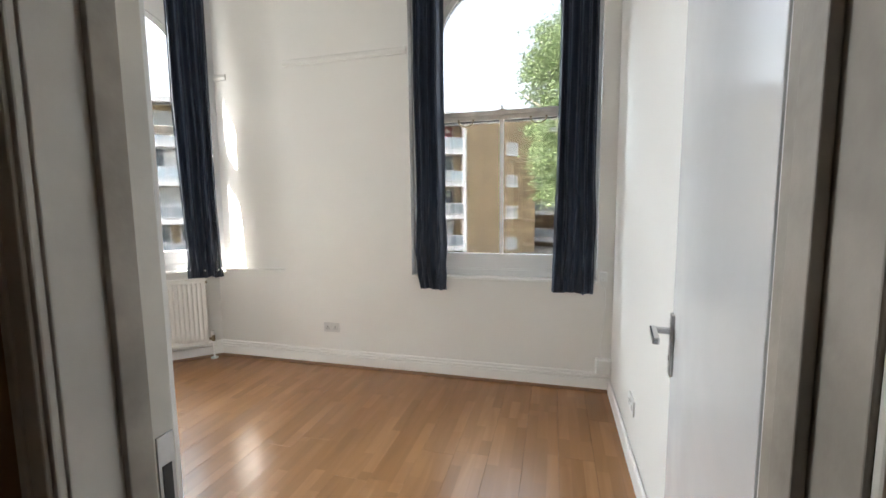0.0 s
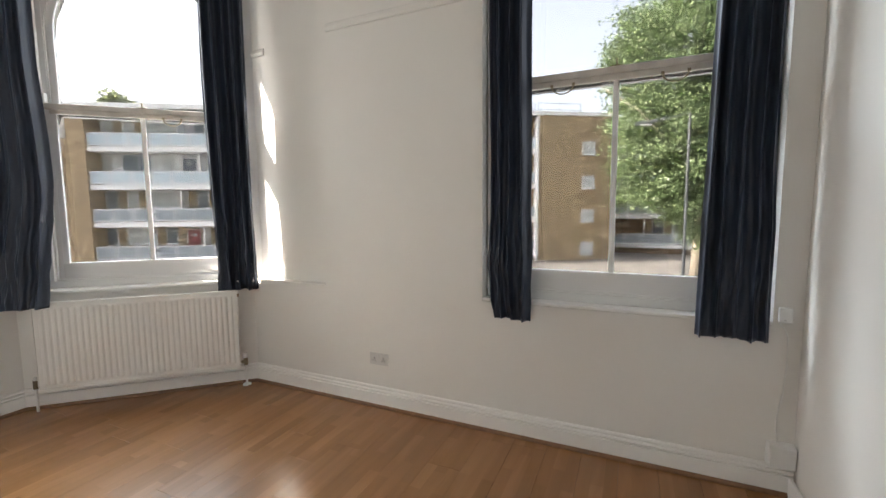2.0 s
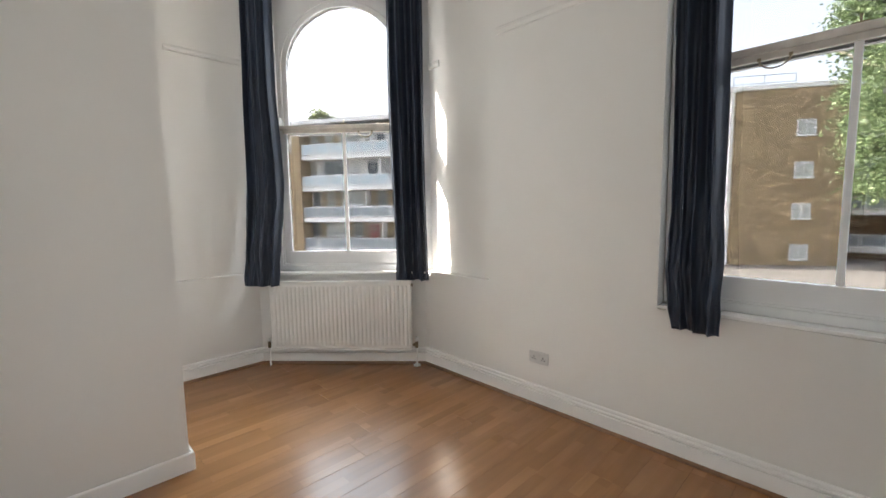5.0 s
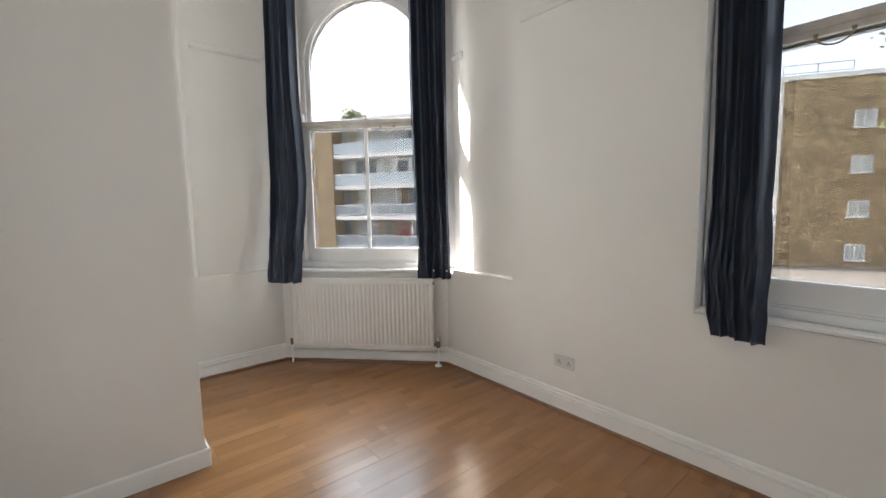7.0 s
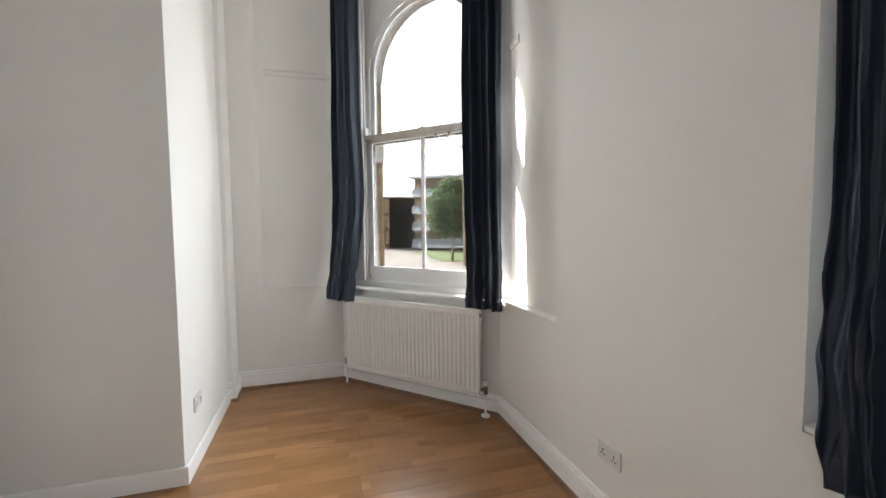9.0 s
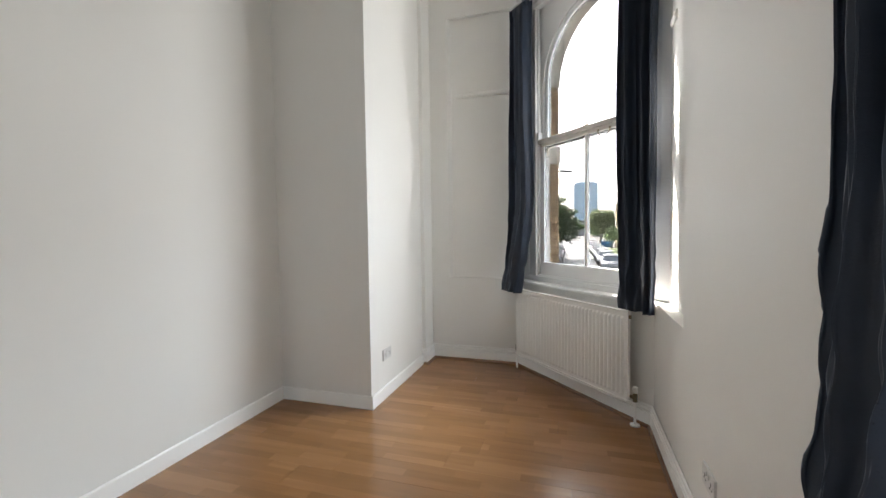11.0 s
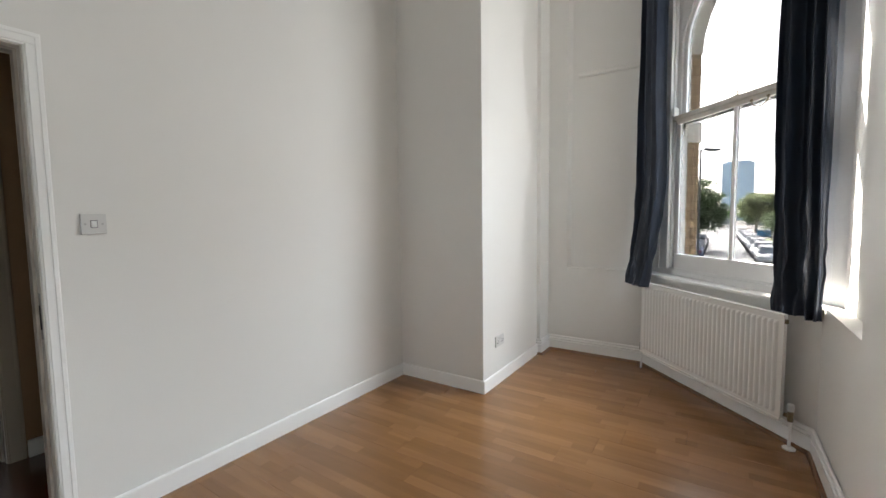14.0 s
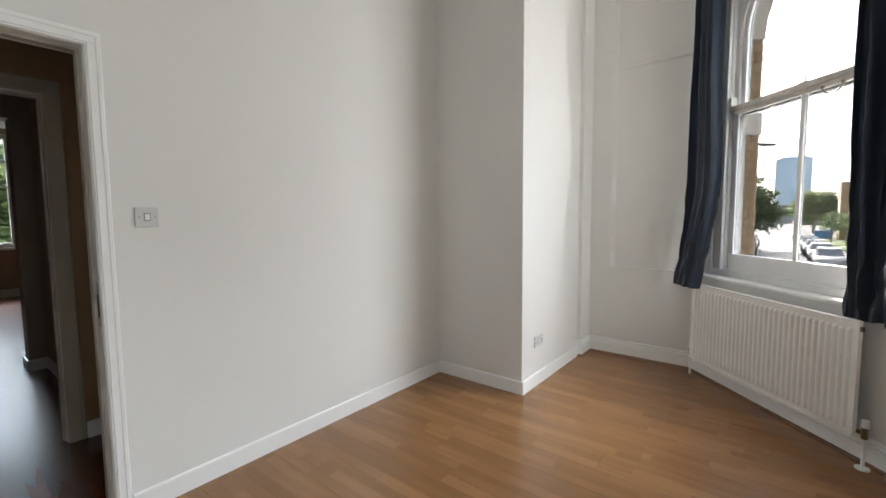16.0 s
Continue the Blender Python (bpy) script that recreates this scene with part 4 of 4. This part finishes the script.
structure("lawn_flats", boxes((-60, -43, 15.2, 40, GZ, GZ + 0.06)), M_GRASS, "bright mown lawn beside the flats", "lawn")
structure("lawn_back", boxes((-30, 30, -70, -14, GZ, GZ + 0.05)), M_GRASS, "grass seen beyond the back room", "lawn")


# ---- flats ----
def window_unit(parent, x, z, w, h, mull=(0.5,), net=False, y=0.0, name="window", transom=True):
    """A white framed window with a recessed pane, sill and mullions, on a wall whose outside is local +y."""
    t = 0.07
    bm = boxes((x, x + t, y - 0.06, y + 0.03, z, z + h), (x + w - t, x + w, y - 0.06, y + 0.03, z, z + h), (x + t, x + w - t, y - 0.06, y + 0.03, z, z + t), (x + t, x + w - t, y - 0.06, y + 0.03, z + h - t, z + h))
    for q in mull:
        box(bm, x + w * q - 0.04, x + w * q + 0.04, y - 0.05, y + 0.03, z + t, z + h - t)
    if transom:
        box(bm, x + t, x + w * (mull[0] if mull else 1) - 0.04, y - 0.05, y + 0.028, z + h * 0.70, z + h * 0.70 + 0.06)
    box(bm, x - 0.05, x + w + 0.05, y - 0.02, y + 0.09, z - 0.06, z)
    ob = part(name, bm, M_UPVC, parent)
    part("pane", boxes((x + t, x + w - t, y + 0.006, y + 0.016, z + t, z + h - t)), M_BLIND if net else M_DARKGLASS, ob)
    return ob


def front_door(parent, x, z, material, y=0.0):
    bm = boxes((x, x + 0.06, y - 0.05, y + 0.03, z, z + 2.25), (x + 0.94, x + 1.0, y - 0.05, y + 0.03, z, z + 2.25), (x + 0.06, x + 0.94, y - 0.05, y + 0.03, z + 2.19, z + 2.25), (x + 0.06, x + 0.94, y - 0.05, y + 0.02, z + 1.98, z + 2.04))
    ob = part("door", bm, M_UPVC, parent)
    part("leaf", boxes((x + 0.06, x + 0.94, y - 0.03, y + 0.01, z, z + 1.98), bevel=0.01), material, ob)
    part("fanlight", extrude_xz(bmesh.new(), [(x + 0.5 + 0.27 * math.cos(a), z + 1.5 + 0.27 * math.sin(a)) for a in np.linspace(0, math.pi, 9)], y + 0.011, y + 0.02), M_BLIND, ob)
    return ob


def railing(parent, x0, x1, z, y, step=1.36, infill=None):
    """White framed balcony panels between slim posts."""
    k = max(1, round((x1 - x0) / step))
    w = (x1 - x0) / k
    fm = boxes((0.03, w - 0.03, -0.02, 0.02, 0.06, 0.13), (0.03, w - 0.03, -0.02, 0.02, 0.86, 0.93), (0.03, 0.10, -0.02, 0.02, 0.13, 0.86), (w - 0.10, w - 0.03, -0.02, 0.02, 0.13, 0.86))
    gm = boxes((0.10, w - 0.10, -0.008, 0.008, 0.13, 0.86))
    pm = boxes((-0.025, 0.025, -0.025, 0.025, 0.0, 1.02))
    meshes = []
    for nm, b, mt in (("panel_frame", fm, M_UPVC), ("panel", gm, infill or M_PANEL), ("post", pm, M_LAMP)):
        me = bpy.data.meshes.new(nm)
        bmesh.ops.recalc_face_normals(b, faces=b.faces[:])
        b.to_mesh(me), b.free()
        me.materials.append(mt)
        meshes.append(me)
    for i in range(k):
        f = new("railing_panel", meshes[0])
        f.parent, f.location = parent, (x0 + w * i, y, z)
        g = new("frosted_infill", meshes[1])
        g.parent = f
        p = new("post", meshes[2])
        p.parent, p.location = f, (0, 0, 0)


def flats(m, length, depth, label, base, storeys, modules, brick, brick_ends=(), name="apartment_building", step=2.65, fasc=0.6):
    """Deck-access block: white balcony slabs and panels in front of a set-back brick wall."""
    th = empty(name, m, label, "apartment building")
    top = base + step * storeys
    part("wall", boxes((0, length, -depth, -1.35, GZ - m.translation.z, top)), brick, th)
    part("roof", boxes((-0.3, length + 0.3, -depth - 0.3, 0.35, top, top + 0.16), bevel=0.02), M_ROOF, th)
    part("fascia", boxes((-0.35, length + 0.35, 0.3, 0.40, top - 0.12, top + 0.22)), M_SLAB, th, "white roof fascia")
    rng = random.Random(len(label))
    for lv in range(storeys):
        z = base + step * lv
        sl = part("balcony", boxes((0, length, -1.35, 0.05, z - 0.36, z), bevel=0.015), M_SLAB, th, "white balcony slab with framed panels")
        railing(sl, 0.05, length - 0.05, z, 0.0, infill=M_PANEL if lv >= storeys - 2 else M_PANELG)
        x = 0.6
        i = 0
        while x < length - 8.0:
            kinds = modules[(i + lv) % len(modules)]
            for kd, w in kinds:
                if kd == "w":
                    window_unit(th, x, z + 1.0, w, 1.25, (0.45,), rng.random() < 0.7, -1.35)
                elif kd == "s":
                    window_unit(th, x, z + 0.95, w, 1.35, (), rng.random() < 0.7, -1.35)
                elif kd == "d":
                    front_door(th, x, z, M_RED if (lv + i) % 3 == 0 else M_NAVY, -1.35)
                elif kd == "p":
                    part("privacy_screen", boxes((x, x + 0.1, -1.35, -0.25, z, z + 2.25)), M_SLAB, th)
                x += w + 0.62
            i += 1
    for x0, x1, proud in brick_ends:
        part("brick_end", boxes((x0, x1, -depth + 0.2, proud, GZ - m.translation.z, top - 0.14)), brick, th, "brick end bay")
        for lv in range(storeys):
            for xx in (x0 + (x1 - x0) * 0.42,):
                window_unit(th, xx, base + step * lv + 0.85, 1.6, 1.25, (0.5,), True, proud)
    return th


MODS = [[("w", 2.1), ("s", 0.8), ("s", 0.8), ("d", 1.0), ("p", 0.1)], [("d", 1.0), ("s", 0.8), ("w", 2.1), ("s", 0.8), ("s", 0.8), ("p", 0.1)]]
FA = Matrix(((-0.857, 0.515, 0, -7.0), (-0.515, -0.857, 0, 34.4), (0, 0, 1, 0), (0, 0, 0, 1)))
fa = flats(FA, 36.3, 9.0, "four-storey yellow brick flats with white access balconies", -2.0, 4, MODS, M_FLATS, ((32.2, 36.3, 0.25),))
part("painted_panel", boxes((17.5, 31.5, -1.352, -1.342, 3.3, 5.55)), M_SLAB, fa, "white painted wall behind the balcony")
part("painted_panel", boxes((21.5, 27.0, -1.352, -1.342, 5.95, 8.2)), M_SLAB, fa, "white painted wall behind the balcony")
part("tank_room", boxes((2.0, 6.5, -6, -2.5, 8.7, 10.6)), M_SLAB, fa, "white rooftop tank room")
bm = bmesh.new()
for i in range(19):
    tube(bm, [(i * 2.0, -0.5, 8.75), (i * 2.0, -0.5, 9.55)], 0.02, 5)
for z in (9.15, 9.55):
    tube(bm, [(0, -0.5, z), (36.0, -0.5, z)], 0.02, 5)
part("roof_rail", bm, M_LAMP, fa, "thin metal roof guard rail")
# gable at the near corner, turned a little from the balcony front
GA = Matrix(((0.84, 0.545, 0, -6.85), (0.545, -0.84, 0, 34.2), (0, 0, 1, 0), (0, 0, 0, 1)))
ga = empty("apartment_building", GA, "windowed yellow brick gable end of the flats", "apartment building")
part("wall", boxes((0, 6.4, -8.5, 0, GZ, 8.55)), M_FLATS, ga)
part("coping", boxes((-0.05, 6.45, -8.5, 0.08, 8.55, 8.85), bevel=0.02), M_SLAB, ga)
# pale strip added in place of sunlight on the brick corner
part("sunlit_corner_strip", boxes((-0.16, 0.02, -0.5, 0.06, GZ, 8.5)), M_SLAB, ga, "white strip put in for the sunlit corner edge")
for lv in range(4):
    window_unit(ga, 3.62, -3.25 + 2.65 * lv + 0.88, 1.05, 1.0, (0.5,), True, 0.0, "window", False)
bm = bmesh.new()
for x in (0.4, 2.2, 4.0):
    tube(bm, [(x, -1.2, 8.8), (x, -1.2, 9.75)], 0.025, 6)
for z in (9.25, 9.75):
    tube(bm, [(0.4, -1.2, z), (4.0, -1.2, z)], 0.022, 6)
part("roof_rail", bm, M_LAMP, ga, "thin metal roof guard rail")
FB = Matrix(((-1, 0, 0, 26.0), (0, -1, 0, 42.5), (0, 0, 1, 0), (0, 0, 0, 1)))
fb = flats(FB, 28.0, 9.0, "brick flats with balcony decks behind the plane tree", -1.9, 4, MODS, M_FLATS2)
part("ground_floor", boxes((0.1, 27.9, -1.34, -0.35, GZ, -2.27)), M_FLATS2, fb, "brick ground floor under the decks")
FC = Matrix(((-0.6, 0.8, 0, -52.0), (-0.8, -0.6, 0, 34.0), (0, 0, 1, 0), (0, 0, 0, 1)))
flats(FC, 22.0, 9.0, "further brick flats with dark balcony decks", -2.0, 4, MODS, M_FLATS2)
FD = Matrix(((-1, 0, 0, -72.0), (0, -1, 0, 12.6), (0, 0, 1, 0), (0, 0, 0, 1)))
fd = flats(FD, 30.0, 9.0, "orange brick flats further down the street", -2.0, 3, MODS, M_FLATS, ((0.0, 5.0, 1.6), (12.0, 15.0, 1.8)))


# ---- tower and distance ----
tw = empty("tower_block", Matrix.Translation((-340, 12.0, GZ)), "distant blue clad tower block with haze put into its colours", "tower block")
part("wall", boxes((-9, 9, -8.5, 8.5, 0, 37.0)), M_TOWER, tw)
part("roof", boxes((-7, 7, -6.5, 6.5, 37.0, 38.2)), M_TOWER, tw)
for i in range(12):
    part("window_band", boxes((-9.05, 9.05, -8.55, 8.55, 3.2 + i * 2.8, 4.4 + i * 2.8)), M_TOWERB, tw)
for i, (x, y, w, d, h) in enumerate(((-190, 24, 26, 12, 8), (-215, -8, 34, 14, 7), (-250, 50, 40, 14, 9), (-260, -50, 50, 14, 10))):
    tb = empty("terrace", Matrix.Translation((x, y, GZ)), "low brick buildings paled for haze at the end of the street", "building")
    part("wall", boxes((-d / 2, d / 2, -w / 2, w / 2, 0, h)), M_HAZE, tb)
    part("roof", prism(bmesh.new(), [(-d / 2 - 0.3, -w / 2 - 0.3), (d / 2 + 0.3, -w / 2 - 0.3), (d / 2 + 0.3, w / 2 + 0.3), (-d / 2 - 0.3, w / 2 + 0.3)], h, h + 0.5), M_ROOF, tb)
    for j in range(int(w // 4)):
        for lv in range(int(h // 3)):
            part("window", boxes((d / 2, d / 2 + 0.06, -w / 2 + 1.2 + j * 4, -w / 2 + 2.8 + j * 4, 1 + lv * 3, 2.5 + lv * 3)), M_DARKGLASS, tb)


# ---- trees ----
def tree(x, y, h, crown, leaves, size, seed, material, label, limbs=7, lean=0.0, trunk_r=0.28, fork=0.3):
    """Tapered trunk with limbs and a crown of many separate leaves in clumps; crown: list of (dx, dy, z, rx, ry, rz)."""
    th = empty("tree", Matrix.Translation((x, y, GZ)), label, "tree", "street trees")
    rng = np.random.default_rng(seed)
    bm = bmesh.new()
    tube(bm, [(0, 0, 0), (0.02, 0.03, h * 0.12), (lean * 0.3, 0.05, h * fork), (lean * 0.6, 0.0, h * 0.6), (lean, 0, h * 0.9)], [trunk_r * 1.25, trunk_r, trunk_r * 0.85, trunk_r * 0.45, 0.04], 12)
    for i in range(limbs):
        a = 2 * math.pi * i / limbs + rng.uniform(-0.4, 0.4)
        z0 = h * (fork * rng.uniform(0.8, 1.8))
        ln = h * rng.uniform(0.2, 0.32)
        p1 = Vector((0, 0.03, z0))
        p2 = p1 + Vector((math.cos(a) * ln * 0.5, math.sin(a) * ln * 0.5, ln * 0.45))
        p3 = p1 + Vector((math.cos(a) * ln, math.sin(a) * ln, ln * 0.8))
        tube(bm, [p1, p2, p3], [trunk_r * 0.5, trunk_r * 0.3, 0.03], 7)
    part("trunk", bm, M_BARK, th, smooth=True)
    vol = np.array([c[3] * c[4] * c[5] for c in crown])
    which = rng.choice(len(crown), leaves // 100, p=vol / vol.sum())
    C = np.array(crown)[which]
    d = rng.normal(size=(len(C), 3))
    d /= np.linalg.norm(d, axis=1, keepdims=True)
    rad = rng.uniform(0.45, 1.0, len(C)) ** 0.6
    cl = C[:, :3] + d * C[:, 3:6] * rad[:, None]
    n = len(C) * 100
    off = rng.normal(size=(n, 3)) * np.array([0.44, 0.44, 0.26]) * max(size / 0.22, 0.85)
    ctr = np.repeat(cl, 100, axis=0) + off
    a, b = rng.normal(size=(n, 3)), rng.normal(size=(n, 3))
    a[:, 2] *= 0.6
    a /= np.linalg.norm(a, axis=1, keepdims=True)
    b -= a * (a * b).sum(1, keepdims=True)
    b /= np.linalg.norm(b, axis=1, keepdims=True)
    s = size * rng.uniform(0.55, 1.2, (n, 1))
    quad = np.stack([ctr - a * s, ctr + b * s * 0.55, ctr + a * s, ctr - b * s * 0.55], 1).reshape(-1, 3)
    me = bpy.data.meshes.new("crown")
    me.from_pydata(quad.tolist(), [], np.arange(n * 4).reshape(-1, 4).tolist())
    me.materials.append(material)
    ob = new("crown", me)
    ob.parent = th
    return th


plane = tree(3.3, 28.0, 17.0, [(0, 0, 10.5, 5.2, 4.5, 6.5), (-1.9, -1, 7.0, 3.1, 3.2, 3.4), (1.5, -1.5, 5.0, 3.6, 3.2, 3.2), (-1.5, 0, 12.5, 3.8, 3.5, 4.0), (3.0, 0, 10.0, 4.5, 4.0, 6.0), (1.0, -1.6, 3.9, 2.3, 2.0, 1.5)], 150000, 0.105, 4, M_LEAF, "large sunlit plane tree with two pale trunks", 9, 0.4, 0.30, 0.22)
bm = bmesh.new()
tube(bm, [(2.0, -0.5, 0), (2.3, -0.4, 2.2), (3.0, -0.2, 5.0)], [0.34, 0.28, 0.16], 10)
part("leaning_stem", bm, M_BARK, plane, "pale leaning second stem", True)
tree(-58.0, 0.9, 8.8, [(0, 0, 5.4, 2.2, 2.3, 2.9), (-0.5, 1.2, 4.2, 1.7, 2.0, 1.8), (0, -0.6, 3.2, 1.6, 1.6, 1.5)], 13000, 0.20, 7, M_LEAF2, "dark leafy street tree beside the lamp post", 6, 0.1, 0.12)
tree(-98.0, 8.9, 9.0, [(0, 0, 5.6, 2.5, 2.7, 2.2), (0, 1.0, 4.8, 1.9, 1.9, 1.5)], 9000, 0.26, 9, M_LEAF3, "round green street tree behind the parked cars", 6, 0.0, 0.13)
tree(-64.0, 8.3, 4.9, [(0, 0, 3.0, 0.55, 0.55, 0.95)], 1200, 0.13, 12, M_LEAF, "small young tree on the verge", 5, 0.0, 0.06)
tree(-70.0, 10.2, 4.6, [(0, 0, 2.9, 0.55, 0.55, 0.95)], 1200, 0.13, 13, M_LEAF, "small young tree on the lawn", 5, 0.0, 0.06)
tree(-44.5, 16.5, 9.5, [(0, 0, 5.8, 2.2, 2.2, 3.2)], 9000, 0.22, 15, M_LEAF2, "leafy tree beside the flats", 6, 0.0, 0.16)
tree(-120.0, 10.0, 8.0, [(0, 0, 5.0, 3.2, 3.2, 2.8)], 5000, 0.35, 17, M_LEAF, "green tree far down the street", 6, 0.0, 0.16)
tree(-130.0, -6.0, 9.0, [(0, 0, 5.4, 3.6, 3.6, 3.2)], 5000, 0.35, 18, M_LEAF2, "dark tree far down the street", 6, 0.0, 0.18)
tree(-52.8, 30.0, 17.2, [(0, 0, 15.2, 2.0, 2.0, 1.7), (1.8, -1.2, 14.2, 1.6, 1.6, 1.3)], 5000, 0.26, 19, M_LEAF3, "tree top showing over the flats' roof", 5, 0.0, 0.18)
tree(-2.0, -30.0, 8.0, [(0, 0, 5.0, 3.2, 3.2, 2.6)], 5000, 0.3, 23, M_LEAF, "leafy tree behind the back room", 6, 0.0, 0.16)


# ---- street lamps ----
def street_lamp(x, y, h, yaw, arm, rise, label):
    th = empty("street_lamp", Matrix.Translation((x, y, GZ)) @ Matrix.Rotation(yaw, 4, "Z"), label, "street lamp", "street lamps")
    bm = bmesh.new()
    tube(bm, [(0, 0, 0), (0, 0, 1.2), (0, 0, 1.25), (0, 0, h)], [0.09, 0.09, 0.06, 0.05], 12)
    part("pole", bm, M_LAMP, th)
    bm = bmesh.new()
    tube(bm, [(0, 0, h - 0.05), (arm * 0.6, 0, h - 0.05 - rise * 0.6), (arm, 0, h - rise)], 0.028, 8)
    part("arm", bm, M_LAMP, th)
    bm = boxes((arm - 0.08, arm + 0.75, -0.14, 0.14, -0.06, 0.07), bevel=0.03)
    for v in bm.verts:
        v.co.z += h - rise - (v.co.x - arm) * 0.12
        if v.co.x > arm + 0.5:
            v.co.y *= 0.65
    head = part("lantern", bm, M_LAMP, th, "flat grey lantern")
    part("lens", boxes((arm + 0.1, arm + 0.6, -0.1, 0.1, h - rise - 0.14, h - rise - 0.11)), M_BLIND, head)
    return th


street_lamp(1.86, 20.5, 7.88, math.pi + 0.1, 1.25, 0.28, "grey street lamp with a short arm before the tree")
street_lamp(-29.6, 2.0, 7.95, radians(95), 0.25, 0.0, "dark street lamp beside the road")


# ---- parked cars ----
def car(x, y, yaw, paint, label):
    th = empty("car", Matrix.Translation((x, y, GZ + 0.02)) @ Matrix.Rotation(yaw, 4, "Z"), label, "car", "parked cars")
    M = shade("car_paint", paint, 0.25, 0.02, 2, 20, 0.0)
    prof = [(-2.1, 0.32), (-2.12, 0.62), (-1.95, 0.86), (-1.2, 0.95), (1.45, 0.93), (2.0, 0.86), (2.1, 0.6), (2.08, 0.32)]
    bm = extrude_xz(bmesh.new(), prof, -0.86, 0.86)
    bmesh.ops.bevel(bm, geom=bm.edges[:], offset=0.07, segments=2, affect="EDGES")
    body = part("body", bm, M, th, smooth=True)
    cab = [(-1.25, 0.92), (-0.55, 1.42), (1.0, 1.45), (1.75, 0.92)]
    bm = extrude_xz(bmesh.new(), cab, -0.76, 0.76)
    for v in bm.verts:
        if v.co.z > 1.2:
            v.co.y *= 0.80
    part("glasshouse", bm, M_DARKGLASS, th, "dark tinted windows")
    bm = extrude_xz(bmesh.new(), [(-0.62, 1.41), (-0.5, 1.47), (0.95, 1.50), (1.1, 1.43)], -0.63, 0.63)
    part("roof", bm, M, th)
    for wx in (-1.3, 1.28):
        for k in (-1, 1):
            bm = bmesh.new()
            tube(bm, [(wx, k * 0.70, 0.31), (wx, k * 0.89, 0.31)], 0.31, 18)
            w = part("wheel", bm, M_TYRE, th)
            bm = bmesh.new()
            tube(bm, [(wx, k * 0.80, 0.31), (wx, k * 0.895, 0.31)], 0.19, 14)
            part("rim", bm, M_LAMP, w)
    for k in (-1, 1):
        part("headlight", boxes((-2.13, -2.0, k * 0.62 - 0.16, k * 0.62 + 0.16, 0.62, 0.78), bevel=0.02), M_BLIND, th)
        part("tail_light", boxes((1.98, 2.09, k * 0.66 - 0.13, k * 0.66 + 0.13, 0.66, 0.84), bevel=0.02), M_RED, th)
    part("number_plate", boxes((-2.15, -2.1, -0.26, 0.26, 0.42, 0.53)), M_BLIND, th)
    return th


silver, white, black, blue, grey = (0.45, 0.46, 0.47), (0.7, 0.7, 0.7), (0.03, 0.03, 0.035), (0.05, 0.10, 0.22), (0.16, 0.17, 0.18)
for i, (x, c, nm) in enumerate(((-42, silver, "silver"), (-48.5, white, "white"), (-54.5, silver, "silver"), (-60.5, grey, "grey"), (-67, white, "white"), (-73.5, silver, "silver"), (-80, white, "white"), (-87, black, "black"))):
    car(x, 6.45, math.pi, c, nm + " hatchback parked along the kerb")
for i, (x, c, nm) in enumerate(((-46, blue, "blue"), (-52.5, grey, "grey"), (-59, white, "white"), (-66, black, "black"))):
    car(x, 1.0, 0.0, c, nm + " car parked under the dark tree")


# ---- recycling bin on the verge ----
rb = empty("recycling_bin", Matrix.Translation((-86.5, 9.3, GZ)), "large blue lidded recycling bin beside the lawn", "bin")
M_BIN = shade("blue_bin_plastic", (0.05, 0.22, 0.45), 0.4, 0.08, 3, 20, 0.0)
part("body", boxes((-0.6, 0.6, -1.0, 1.0, 0.16, 1.25), bevel=0.06), M_BIN, rb)
part("lid", boxes((-0.66, 0.66, -1.05, 1.05, 1.25, 1.38), bevel=0.05), M_BIN, rb)
for x in (-0.45, 0.45):
    for y in (-0.8, 0.8):
        bm = bmesh.new()
        tube(bm, [(x, y - 0.04, 0.09), (x, y + 0.04, 0.09)], 0.09, 12)
        part("wheel", bm, M_TYRE, rb)


# ---- floor boards (last: many pieces) ----
def boards():
    rng = random.Random(11)
    w, ln, g = 0.193, 1.29, 0.0008
    x = XL + 0.02
    while x < XR:
        x1 = min(x + w, XR)
        y = YD - 0.145 - rng.uniform(0.1, 1.1)
        top = YF if (x + x1) / 2 > -2.912 else 2.505 + ((x + x1) / 2 - XL) * (YF - 2.505) / (XL * -1 - 2.912) + 0.10
        low = YD - 0.145 if x1 > BX else BY
        while y < top:
            a, b = max(y, low), min(y + ln, top)
            if b - a > 0.02:
                bm = boxes((0, x1 - x - g, 0, b - a - g, -0.012, 0.0), bevel=0.0008)
                me = bpy.data.meshes.new("board")
                bm.to_mesh(me), bm.free()
                me.materials.append(M_FLOOR)
                o = new("board", me)
                o.parent, o.location = floor, (x, a, 0)
            y += ln
        x = x1


boards()
